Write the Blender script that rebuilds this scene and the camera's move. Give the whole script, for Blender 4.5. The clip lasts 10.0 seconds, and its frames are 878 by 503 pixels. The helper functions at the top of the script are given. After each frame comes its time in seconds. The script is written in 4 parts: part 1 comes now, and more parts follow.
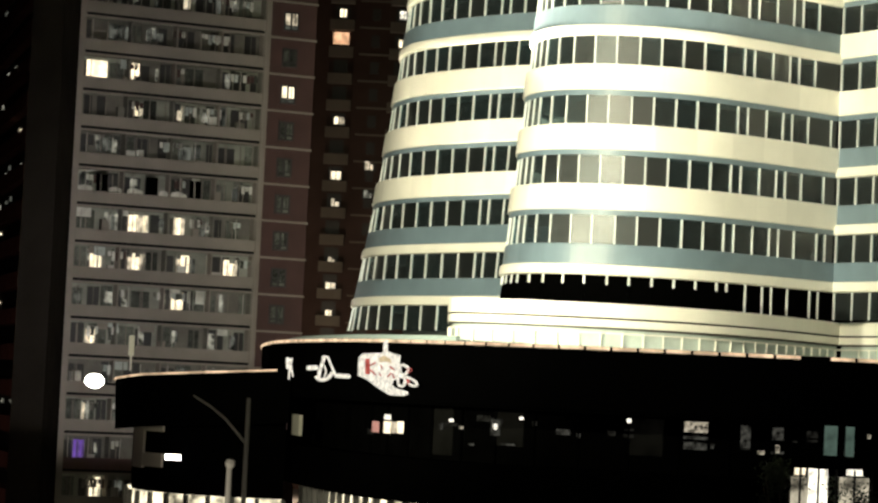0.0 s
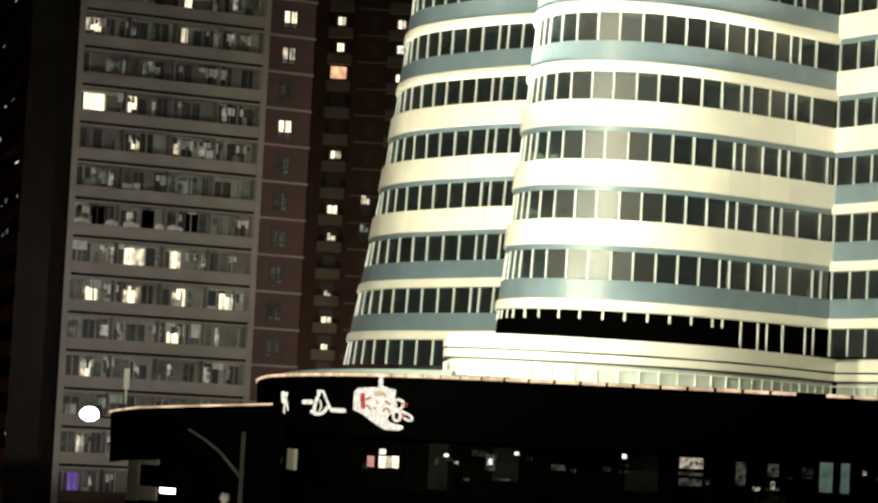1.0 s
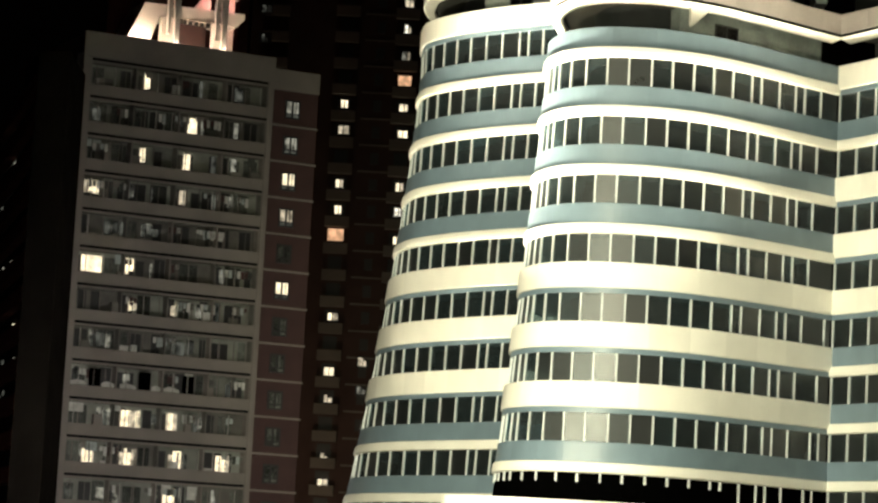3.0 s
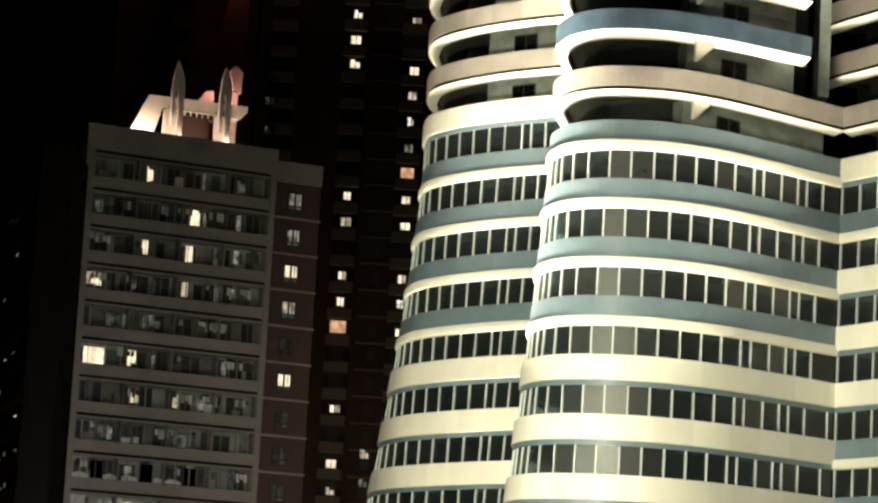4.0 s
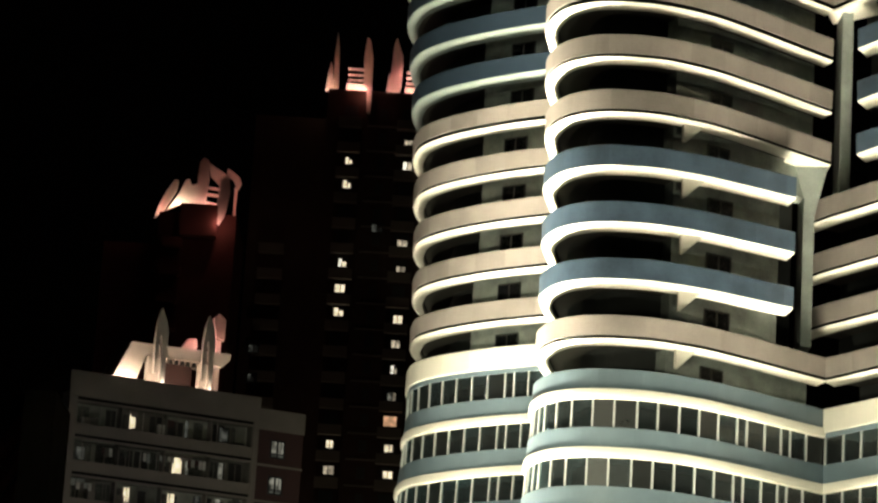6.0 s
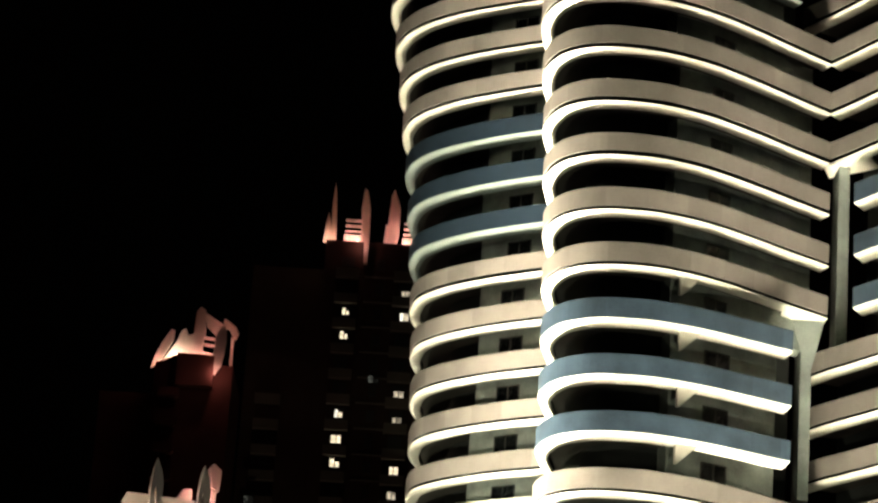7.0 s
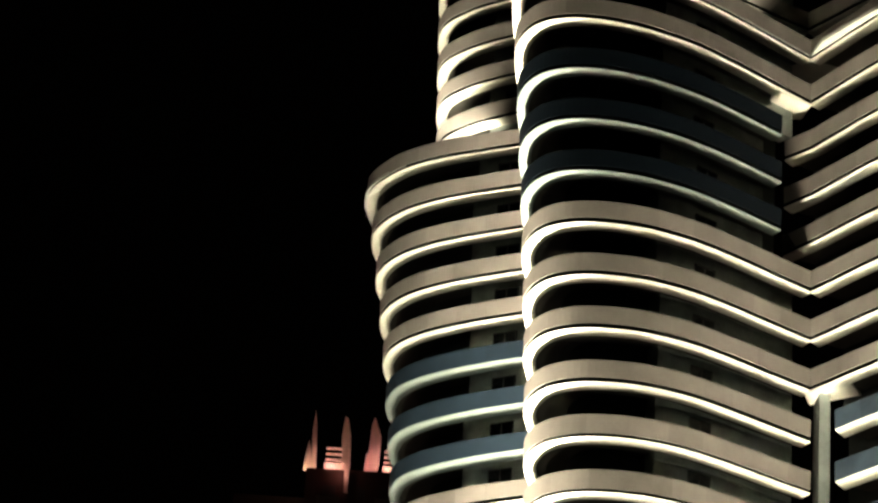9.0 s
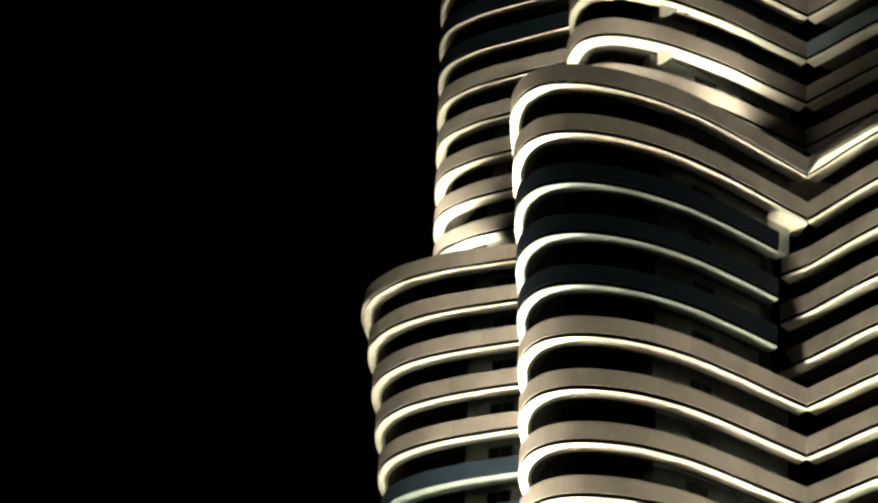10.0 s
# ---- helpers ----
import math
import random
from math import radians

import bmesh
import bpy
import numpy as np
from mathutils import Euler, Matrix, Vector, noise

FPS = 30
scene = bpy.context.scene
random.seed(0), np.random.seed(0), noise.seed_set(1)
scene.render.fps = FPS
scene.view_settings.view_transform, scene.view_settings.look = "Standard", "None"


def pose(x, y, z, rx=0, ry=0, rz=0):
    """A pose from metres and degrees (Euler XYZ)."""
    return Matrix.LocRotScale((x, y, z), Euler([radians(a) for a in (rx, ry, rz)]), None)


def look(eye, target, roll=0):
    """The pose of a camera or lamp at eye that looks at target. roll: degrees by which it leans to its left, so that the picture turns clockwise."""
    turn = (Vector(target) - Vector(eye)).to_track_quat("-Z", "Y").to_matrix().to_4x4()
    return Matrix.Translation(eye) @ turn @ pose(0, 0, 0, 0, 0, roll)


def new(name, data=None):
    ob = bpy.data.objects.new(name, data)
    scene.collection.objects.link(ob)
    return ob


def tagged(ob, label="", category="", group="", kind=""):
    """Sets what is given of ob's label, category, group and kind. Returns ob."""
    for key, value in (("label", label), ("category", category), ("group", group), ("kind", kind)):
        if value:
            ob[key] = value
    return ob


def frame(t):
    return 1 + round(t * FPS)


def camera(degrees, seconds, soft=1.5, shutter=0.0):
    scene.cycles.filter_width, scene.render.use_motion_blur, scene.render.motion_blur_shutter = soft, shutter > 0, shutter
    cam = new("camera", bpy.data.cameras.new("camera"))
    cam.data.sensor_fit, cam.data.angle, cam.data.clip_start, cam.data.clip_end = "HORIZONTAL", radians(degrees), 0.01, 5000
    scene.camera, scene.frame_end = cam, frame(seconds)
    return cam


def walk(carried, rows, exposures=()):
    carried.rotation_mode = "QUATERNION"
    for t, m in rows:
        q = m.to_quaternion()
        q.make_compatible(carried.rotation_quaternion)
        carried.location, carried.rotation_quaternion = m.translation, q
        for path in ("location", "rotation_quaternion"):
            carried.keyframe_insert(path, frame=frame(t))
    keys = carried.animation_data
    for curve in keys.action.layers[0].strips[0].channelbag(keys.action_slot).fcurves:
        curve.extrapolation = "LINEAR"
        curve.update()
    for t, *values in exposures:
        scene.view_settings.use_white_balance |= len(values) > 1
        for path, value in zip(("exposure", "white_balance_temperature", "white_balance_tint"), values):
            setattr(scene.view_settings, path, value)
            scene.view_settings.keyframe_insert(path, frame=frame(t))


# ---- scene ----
E_Z = 11.5            # height of the eye over the street
EYE = Vector((0.0, 0.0, E_Z))
cam = camera(17.822, 10.0, soft=2.5)
# seconds, turn to the right, tilt up, lean to the left: the camera stands and tilts upward
ROWS = [
    (0.0, 0.132, 2.800, 2.769), (0.5, 0.129, 3.041, 2.810), (1.0, 0.178, 3.512, 3.051), (1.5, 0.230, 4.276, 3.052),
    (2.0, 0.241, 5.104, 2.917), (2.5, 0.182, 5.985, 3.021), (4.0, -0.089, 8.705, 3.183), (4.5, -0.084, 9.891, 3.202),
    (5.0, -0.053, 11.052, 3.120), (5.5, -0.013, 12.342, 3.228), (7.0, -0.164, 16.890, 3.787), (7.5, -0.141, 18.330, 3.812),
    (8.0, -0.067, 19.535, 3.368), (8.5, -0.023, 20.632, 3.297), (9.0, -0.056, 21.560, 3.635), (9.5, -0.118, 22.667, 4.061),
    (10.0, -0.155, 23.888, 4.198),
]


def aim(yaw, pitch):
    a, e = radians(yaw), radians(pitch)
    return EYE + 100 * Vector((math.sin(a) * math.cos(e), math.cos(a) * math.cos(e), math.sin(e)))


walk(cam, [(t, look(EYE, aim(yaw, pitch), roll)) for t, yaw, pitch, roll in ROWS],
     exposures=((0.0, 0.25), (1.5, 0.34), (2.5, 0.13), (4.0, -0.33), (5.0, -0.58), (5.7, -0.6), (7.0, -0.3), (10.0, -0.26)))

# ---- night sky and floodlights ----
world = bpy.data.worlds.new("night_sky")
scene.world = world
world.use_nodes = True
world.node_tree.nodes["Background"].inputs[0].default_value = (0.9, 0.62, 0.5, 1)
world.node_tree.nodes["Background"].inputs[1].default_value = 0.0003


def spot(name, place, target, watts, degrees, colour=(1.0, 0.955, 0.655), blend=1.0, radius=0.25):
    data = bpy.data.lights.new(name, "SPOT")
    data.energy, data.color, data.spot_size, data.spot_blend, data.shadow_soft_size = watts, colour, radians(degrees), blend, radius
    ob = new(name, data)
    ob.matrix_world = look(place, target)
    return ob


def bulb(name, place, watts, colour=(1.0, 0.9, 0.7), radius=0.15):
    data = bpy.data.lights.new(name, "POINT")
    data.energy, data.color, data.shadow_soft_size = watts, colour, radius
    ob = new(name, data)
    ob.location = place
    return ob


def strip_light(name, a, b, lean, watts, spread=180, wide=0.3, colour=(1.0, 0.905, 0.625)):
    """A row of floodlights from a to b, as one long lamp, that shines along lean."""
    a, b, lean = Vector(a), Vector(b), Vector(lean).normalized()
    data = bpy.data.lights.new(name, "AREA")
    data.shape, data.size, data.size_y, data.energy, data.color, data.spread = "RECTANGLE", (b - a).length, wide, watts, colour, radians(spread)
    x = (b - a).normalized()
    y = (-lean).cross(x).normalized()
    z = x.cross(y).normalized()
    ob = new(name, data)
    ob.matrix_world = Matrix.Translation((a + b) / 2) @ Matrix((x, y, z)).transposed().to_4x4()
    return ob


# rows of narrow uplights on the ledge at the tower's foot
UP = 262
for x0, y0, x1, y1, z, lean, power in ((1.2, 166, 2.0, 158.5, 16.9, (0.05, 0.02, 1), 2.4), (3.0, 156.0, 7.0, 152.4, 16.9, (0.0, 0.02, 1), 2.0), (7.0, 152.2, 14.5, 152.2, 16.9, (0, 0.02, 1), 2.4),
                                       (15.6, 151.4, 22.6, 157.4, 16.9, (0, 0.06, 1), 4.8), (21.8, 159.2, 24.6, 152.6, 16.9, (0.06, 0.05, 1), 3.8),
                                       (-8.4, 193, -6.4, 185.2, 14.3, (0.03, 0.02, 1), 3.6), (-6.0, 184.6, -0.6, 177.4, 14.3, (0.0, 0.04, 1), 3.2), (-0.4, 176.2, 5.0, 169.8, 14.3, (0.0, 0.075, 1), 5.0)):
    strip_light("uplight_row", (x0, y0, z), (x1, y1, z), lean, UP * power * 0.6, 24)
# and a second row along the podium's edge, leaning in to reach the galleries of the upper floors
EDGE = 2300
for x0, y0, x1, y1, lean, power in ((-8.0, 171.5, -6.0, 163.5, (0.12, 0.38, 1), 5.0), (-5.6, 162, -3.2, 154.5, (0.12, 0.43, 1), 6.8), (-2.8, 152.4, 3.0, 144.0, (0.14, 0.30, 1), 0.42),
                                    (4.4, 143.0, 14.0, 140.4, (0, 0.31, 1), 0.23), (15.0, 140.0, 27.0, 139.8, (0, 0.35, 1), 0.44), (14.5, 147.4, 21.0, 147.6, (0.02, 0.2, 1), 0.75), (21.4, 147.4, 27.4, 145.6, (0.03, 0.22, 1), 1.35)):
    strip_light("uplight_row", (x0, y0, 14.6), (x1, y1, 14.6), lean, EDGE * power, 38)
# unseen floodlights added across the street; the second also sets the window highlights
for x, y, z, tx, ty, tz, power in ((-24, 112, 14.6, 3, 166, 24, 1.7), (-4, 102, 30.0, 11, 155, 23, 1.1), (24, 104, 14.6, 25, 160, 44, 0.18)):
    spot("floodlight", (x, y, z), (tx, ty, tz), 106000 * power, 53, blend=0.85, radius=0.6)
# and two more, added unseen beyond the annex for the galleries' rounded ends
spot("floodlight", (-28, 160, 9.0), (-3, 186, 54), 32000, 44, blend=0.8, radius=0.6)
spot("floodlight", (-27, 142, 9.0), (4, 160, 52), 16000, 40, blend=0.8, radius=0.6)
# floodlights on the set-back terraces
strip_light("terrace_light", (9.0, 157.4, 94.0), (14.2, 158.2, 94.0), (0, 0.35, 1), 400, 110)
strip_light("terrace_light", (16, 160.2, 94.0), (20, 163.0, 94.0), (0, 0.35, 1), 560, 110)
strip_light("terrace_light", (5.2, 164.5, 94.0), (6.6, 158.8, 94.0), (0.35, 0.1, 1), 320, 100)
strip_light("terrace_light", (-4.4, 187.2, 92.1), (-2.4, 185.0, 92.1), (0.3, 0.12, 1), 620, 90)
strip_light("terrace_light", (-2.2, 184.8, 92.1), (2.6, 182.2, 92.1), (0.1, 0.22, 1), 620, 90)
strip_light("terrace_light", (-4.8, 194, 92.1), (-4.5, 188, 92.1), (0.3, 0.0, 1), 240, 90)
# unseen fill lamps, added for the apartment slab, corner block, posts, annex and far towers
spot("street_fill", (-14.5, 176, 12.8), (-20.5, 216, 19), 21000, 97, (1.0, 0.94, 0.88), 1.0)
bulb("street_fill", (-44, 194, 6.0), 700, (1.0, 0.66, 0.5))
bulb("street_fill", (-9.5, 97, 4.5), 700)
bulb("street_fill", (-16.6, 161.5, 5.5), 130)
bulb("street_fill", (-14, 272, 6.0), 9000, (1.0, 0.72, 0.5))

# ---- materials ----


def mat(name, colour, rough=0.6, metal=0.0, vary=0.12, scale=0.6, fine=9.0, bump=0.15, random_piece=0.0, spec=0.5):
    """Painted or mineral surface with large stains, fine grain and a little relief."""
    m = bpy.data.materials.new(name)
    m.use_nodes = True
    n, l = m.node_tree.nodes, m.node_tree.links
    b = n["Principled BSDF"]
    b.inputs["Metallic"].default_value = metal
    b.inputs["Specular IOR Level"].default_value = spec
    co = n.new("ShaderNodeTexCoord")
    big, small = n.new("ShaderNodeTexNoise"), n.new("ShaderNodeTexNoise")
    for t, s, d in ((big, scale, 4), (small, fine, 6)):
        t.inputs["Scale"].default_value, t.inputs["Detail"].default_value = s, d
        l.new(co.outputs["Object"], t.inputs["Vector"])
    mix = n.new("ShaderNodeMath")
    mix.operation = "MULTIPLY_ADD"
    mix.inputs[1].default_value = 0.35
    l.new(small.outputs["Fac"], mix.inputs[0])
    l.new(big.outputs["Fac"], mix.inputs[2])
    ramp = n.new("ShaderNodeMapRange")
    ramp.inputs["From Min"].default_value, ramp.inputs["From Max"].default_value = 0.4, 0.95
    ramp.inputs["To Min"].default_value, ramp.inputs["To Max"].default_value = 1 - vary, 1 + vary
    l.new(mix.outputs[0], ramp.inputs["Value"])
    last = ramp.outputs[0]
    if random_piece:
        info = n.new("ShaderNodeObjectInfo")
        pr = n.new("ShaderNodeMapRange")
        pr.inputs["To Min"].default_value, pr.inputs["To Max"].default_value = 1 - random_piece, 1 + random_piece
        l.new(info.outputs["Random"], pr.inputs["Value"])
        mul = n.new("ShaderNodeMath")
        mul.operation = "MULTIPLY"
        l.new(last, mul.inputs[0])
        l.new(pr.outputs[0], mul.inputs[1])
        last = mul.outputs[0]
    tint = n.new("ShaderNodeVectorMath")
    tint.operation = "SCALE"
    tint.inputs[0].default_value = colour
    l.new(last, tint.inputs["Scale"])
    l.new(tint.outputs[0], b.inputs["Base Color"])
    rr = n.new("ShaderNodeMapRange")
    rr.inputs["To Min"].default_value, rr.inputs["To Max"].default_value = max(rough - 0.1, 0.02), min(rough + 0.12, 1)
    l.new(small.outputs["Fac"], rr.inputs["Value"])
    l.new(rr.outputs[0], b.inputs["Roughness"])
    if bump:
        bp = n.new("ShaderNodeBump")
        bp.inputs["Strength"].default_value, bp.inputs["Distance"].default_value = bump, 0.02
        l.new(small.outputs["Fac"], bp.inputs["Height"])
        l.new(bp.outputs[0], b.inputs["Normal"])
    return m


def glow(name, colour, strength, vary=0.4, scale=1.6):
    """A lit room, lamp or sign face: uneven light given off."""
    m = bpy.data.materials.new(name)
    m.use_nodes = True
    n, l = m.node_tree.nodes, m.node_tree.links
    b = n["Principled BSDF"]
    b.inputs["Base Color"].default_value = (0.003, 0.003, 0.0028, 1)
    b.inputs["Specular IOR Level"].default_value = 0.0
    b.inputs["Emission Color"].default_value = (*colour, 1)
    if vary:
        co, t, r = n.new("ShaderNodeTexCoord"), n.new("ShaderNodeTexNoise"), n.new("ShaderNodeMapRange")
        t.inputs["Scale"].default_value, t.inputs["Detail"].default_value = scale, 3
        r.inputs["From Min"].default_value, r.inputs["From Max"].default_value = 0.35, 0.65
        r.inputs["To Min"].default_value, r.inputs["To Max"].default_value = strength * (1 - vary), strength * (1 + 0.4 * vary)
        l.new(co.outputs["Object"], t.inputs["Vector"])
        l.new(t.outputs["Fac"], r.inputs["Value"])
        l.new(r.outputs[0], b.inputs["Emission Strength"])
    else:
        b.inputs["Emission Strength"].default_value = strength
    return m


WHITE = mat("white_cladding", (0.80, 0.78, 0.72), 0.45, vary=0.06, random_piece=0.07, scale=0.5)
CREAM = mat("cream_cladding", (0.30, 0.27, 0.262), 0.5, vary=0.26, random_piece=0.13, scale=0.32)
BLUE = mat("blue_grey_cladding", (0.145, 0.2, 0.25), 0.35, vary=0.12, random_piece=0.07, scale=0.7)
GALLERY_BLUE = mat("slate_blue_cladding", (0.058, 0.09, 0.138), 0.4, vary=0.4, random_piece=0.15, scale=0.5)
# darker copies of the blue, for parapets that the floodlights barely reach
SIDE_BLUE = mat("shaded_slate_blue_cladding", (0.02, 0.036, 0.06), 0.5, vary=0.15, scale=0.7, random_piece=0.07)
SHADED_BLUE = mat("shaded_blue_cladding", (0.004, 0.008, 0.014), 0.6, vary=0.12, scale=0.7, spec=0.15)
GROOVE = mat("dark_joint", (0.006, 0.006, 0.0066), 0.8, bump=0, spec=0.05)
SHAFT = mat("pale_shaft_render", (0.27, 0.31, 0.305), 0.7, vary=0.35, scale=0.5)
# gallery ceilings: the shade under each floor is in this dark colour
SLAB = mat("darkened_concrete", (0.07, 0.068, 0.062), 0.75, vary=0.15)
CEILING = mat("white_ceiling", (0.62, 0.68, 0.68), 0.7, vary=0.1)
WALL = mat("pale_green_grey_render", (0.33, 0.37, 0.355), 0.7, vary=0.5, scale=0.6)
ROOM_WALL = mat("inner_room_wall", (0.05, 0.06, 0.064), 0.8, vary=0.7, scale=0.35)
# wall deep in the recesses, with its shade put into the colour
SHADED_WALL = mat("shaded_recess_render", (0.03, 0.033, 0.034), 0.7, vary=0.2)
GLASS = mat("tinted_window_glass", (0.014, 0.018, 0.02), 0.38, vary=0.5, scale=0.8, fine=3, bump=0, random_piece=0.5, spec=1.0)
# shop glass nearly black: the lack of light there is in the colour
DARK_GLASS = mat("unlit_shop_glass", (0.0006, 0.0006, 0.0006), 0.7, vary=0.5, scale=0.8, bump=0, spec=0.0)
MULLION = mat("white_mullion_paint", (0.60, 0.64, 0.66), 0.4, vary=0.2)


def clear(m, tint, least, most):
    """Lets part of the light through a pane, more through some panes than through others."""
    n, l = m.node_tree.nodes, m.node_tree.links
    info, r, mix, see = n.new("ShaderNodeObjectInfo"), n.new("ShaderNodeMapRange"), n.new("ShaderNodeMixShader"), n.new("ShaderNodeBsdfTransparent")
    r.inputs["To Min"].default_value, r.inputs["To Max"].default_value = least, most
    see.inputs["Color"].default_value = (*tint, 1)
    l.new(info.outputs["Random"], r.inputs["Value"])
    l.new(r.outputs[0], mix.inputs["Fac"])
    l.new(n["Principled BSDF"].outputs[0], mix.inputs[1])
    l.new(see.outputs[0], mix.inputs[2])
    l.new(mix.outputs[0], n["Material Output"].inputs["Surface"])


GLASS.node_tree.nodes["Principled BSDF"].inputs["IOR"].default_value = 1.6      # reflective coating
clear(GLASS, (0.72, 0.88, 0.93), 0.2, 0.62)
FRAME_DARK = mat("dark_window_frame", (0.02, 0.02, 0.02), 0.5)
PALE_SOFFIT = mat("pale_blue_soffit", (0.22, 0.27, 0.27), 0.5, vary=0.06)
RING_WALL = mat("pale_teal_render", (0.46, 0.53, 0.52), 0.5, vary=0.2, scale=0.4)
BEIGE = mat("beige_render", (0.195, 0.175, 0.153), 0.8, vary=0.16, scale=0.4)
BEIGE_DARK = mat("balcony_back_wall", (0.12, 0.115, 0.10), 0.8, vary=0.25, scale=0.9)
NIGHT_GLASS = mat("unlit_room_glass", (0.003, 0.0035, 0.004), 0.25, vary=0.4, scale=0.8, bump=0, random_piece=0.5, spec=0.12)
NEAR_BRICK = mat("red_brown_tower_render", (0.10, 0.043, 0.036), 0.9, vary=0.2, scale=0.3, spec=0.1)
RED = mat("red_brown_render", (0.055, 0.027, 0.024), 0.8, vary=0.18, scale=0.5)
CLOTH = mat("pale_cloth", (0.5, 0.5, 0.46), 0.9, vary=0.25, scale=2.0)
BACK_WALL = mat("grey_green_balcony_wall", (0.20, 0.21, 0.18), 0.8, vary=0.3, scale=0.8, random_piece=0.3)
DIM_GLASS = mat("dim_balcony_glass", (0.075, 0.082, 0.072), 0.25, vary=0.6, scale=1.2, bump=0, random_piece=0.6)
# podium and annex black, darkened so that lamp spill leaves them unlit
BLACK_FASCIA = mat("unlit_black_fascia", (0.0004, 0.0004, 0.00043), 0.8, vary=0.2, bump=0.05, spec=0.0)
DARK_BRICK = mat("dark_red_tower_render", (0.06, 0.041, 0.036), 0.9, vary=0.2, scale=0.3, spec=0.05)
# corner block: glass and wall are darkened in colour to look unlit
CORNER_BLACK = mat("unlit_black_glass", (0.0025, 0.0025, 0.0025), 0.8, vary=0.3, bump=0, spec=0.2)
CORNER_WALL = mat("unlit_olive_render", (0.011, 0.0095, 0.008), 0.9, vary=0.3, scale=0.4, spec=0.0)
CORNER_RED = mat("corner_dark_red_render", (0.08, 0.036, 0.031), 0.9, vary=0.3, scale=0.5, spec=0.05)
DARK_GREY = mat("dark_tower_balcony", (0.13, 0.118, 0.10), 0.9, vary=0.2, scale=0.3)
CROWN = mat("pale_crown_render", (0.62, 0.56, 0.50), 0.7, vary=0.1)
ASPHALT = mat("asphalt", (0.05, 0.05, 0.05), 0.85, vary=0.2, scale=0.2)
STEEL = mat("grey_painted_steel", (0.35, 0.34, 0.31), 0.5, vary=0.1)
ROOF = mat("pale_roof_deck", (0.55, 0.56, 0.54), 0.7, vary=0.12)
LEAF = mat("dark_foliage", (0.03, 0.042, 0.02), 0.7, vary=0.4)
BARK = mat("bark", (0.12, 0.09, 0.06), 0.9, vary=0.3)

LIT = {"warm": glow("warm_lit_room", (1.0, 0.86, 0.58), 1.6), "bright": glow("bright_lit_room", (1.0, 0.94, 0.76), 1.7, 0.7),
       "dim": glow("dim_lit_room", (0.8, 0.78, 0.62), 0.34, 0.9), "faint": glow("faintly_lit_room", (0.7, 0.72, 0.6), 0.11, 0.9),
       "orange": glow("orange_lit_room", (1.0, 0.55, 0.3), 1.0), "purple": glow("purple_lit_room", (0.26, 0.13, 0.6), 0.45),
       "dusk": glow("dusky_room", (0.75, 0.7, 0.55), 0.002, 0.9, 0.9), "warm2": glow("milky_lit_glass", (1.0, 0.9, 0.66), 0.55, 0.9, 0.7),
       "shade": glow("shaded_room", (0.75, 0.72, 0.6), 0.014, 0.9, 5.0),
       "soft": glow("softly_lit_room", (1.0, 0.85, 0.6), 0.7, 0.7),
       "shelf": glow("lit_shelves", (1.0, 0.88, 0.66), 0.34, 1.0, 5.0), "gloom": glow("gloomy_room", (0.8, 0.78, 0.66), 0.05, 1.0, 4.0), "point": glow("small_ceiling_lamp", (1.0, 0.93, 0.78), 1.1, 0),
       "red": glow("red_lit_room", (1.0, 0.48, 0.38), 0.55)}
LED = glow("amber_led_strip", (1.0, 0.7, 0.44), 0.95, 0.5, 0.8)
SIGN_WHITE = glow("white_sign_face", (1.0, 0.93, 0.78), 0.9, 0.35, 5.0)
SIGN_RED = glow("red_sign_face", (0.75, 0.14, 0.11), 0.6, 0.5, 4.0)
SIGN_TAN = glow("tan_sign_face", (0.8, 0.62, 0.36), 0.75, 0.3)
SPOTLIT = glow("bright_fitting", (1.0, 0.95, 0.85), 9.0, 0)
SHOP = glow("lit_shop_interior", (1.0, 0.88, 0.6), 1.5, 0.9, 0.8)
LAMP = glow("street_lamp_lens", (1.0, 0.97, 0.85), 25.0, 0)

# ---- mesh helpers ----


def link(name, data, parent, label=""):
    ob = new(name, data)
    if parent:
        ob.parent = parent
    if label:
        ob["label"] = label
    return ob


def part(name, bm, material, parent, label=""):
    me = bpy.data.meshes.new(name)
    bm.to_mesh(me)
    bm.free()
    me.materials.append(material)
    return link(name, me, parent, label)


def thing(name, m, label, category, group="", kind=""):
    ob = new(name)
    ob.matrix_basis = m
    return tagged(ob, label, category, group, kind)


def add_box(bm, x0, x1, y0, y1, z0, z1):
    v = [bm.verts.new((x, y, z)) for x in (x0, x1) for y in (y0, y1) for z in (z0, z1)]
    for f in ((0, 1, 3, 2), (4, 6, 7, 5), (0, 4, 5, 1), (2, 3, 7, 6), (0, 2, 6, 4), (1, 5, 7, 3)):
        bm.faces.new([v[i] for i in f])


def box(name, x0, x1, y0, y1, z0, z1, material, parent, label="", bevel=0.0):
    bm = bmesh.new()
    add_box(bm, x0, x1, y0, y1, z0, z1)
    if bevel:
        bmesh.ops.bevel(bm, geom=bm.edges[:], offset=bevel, segments=2, affect="EDGES")
    return part(name, bm, material, parent, label)


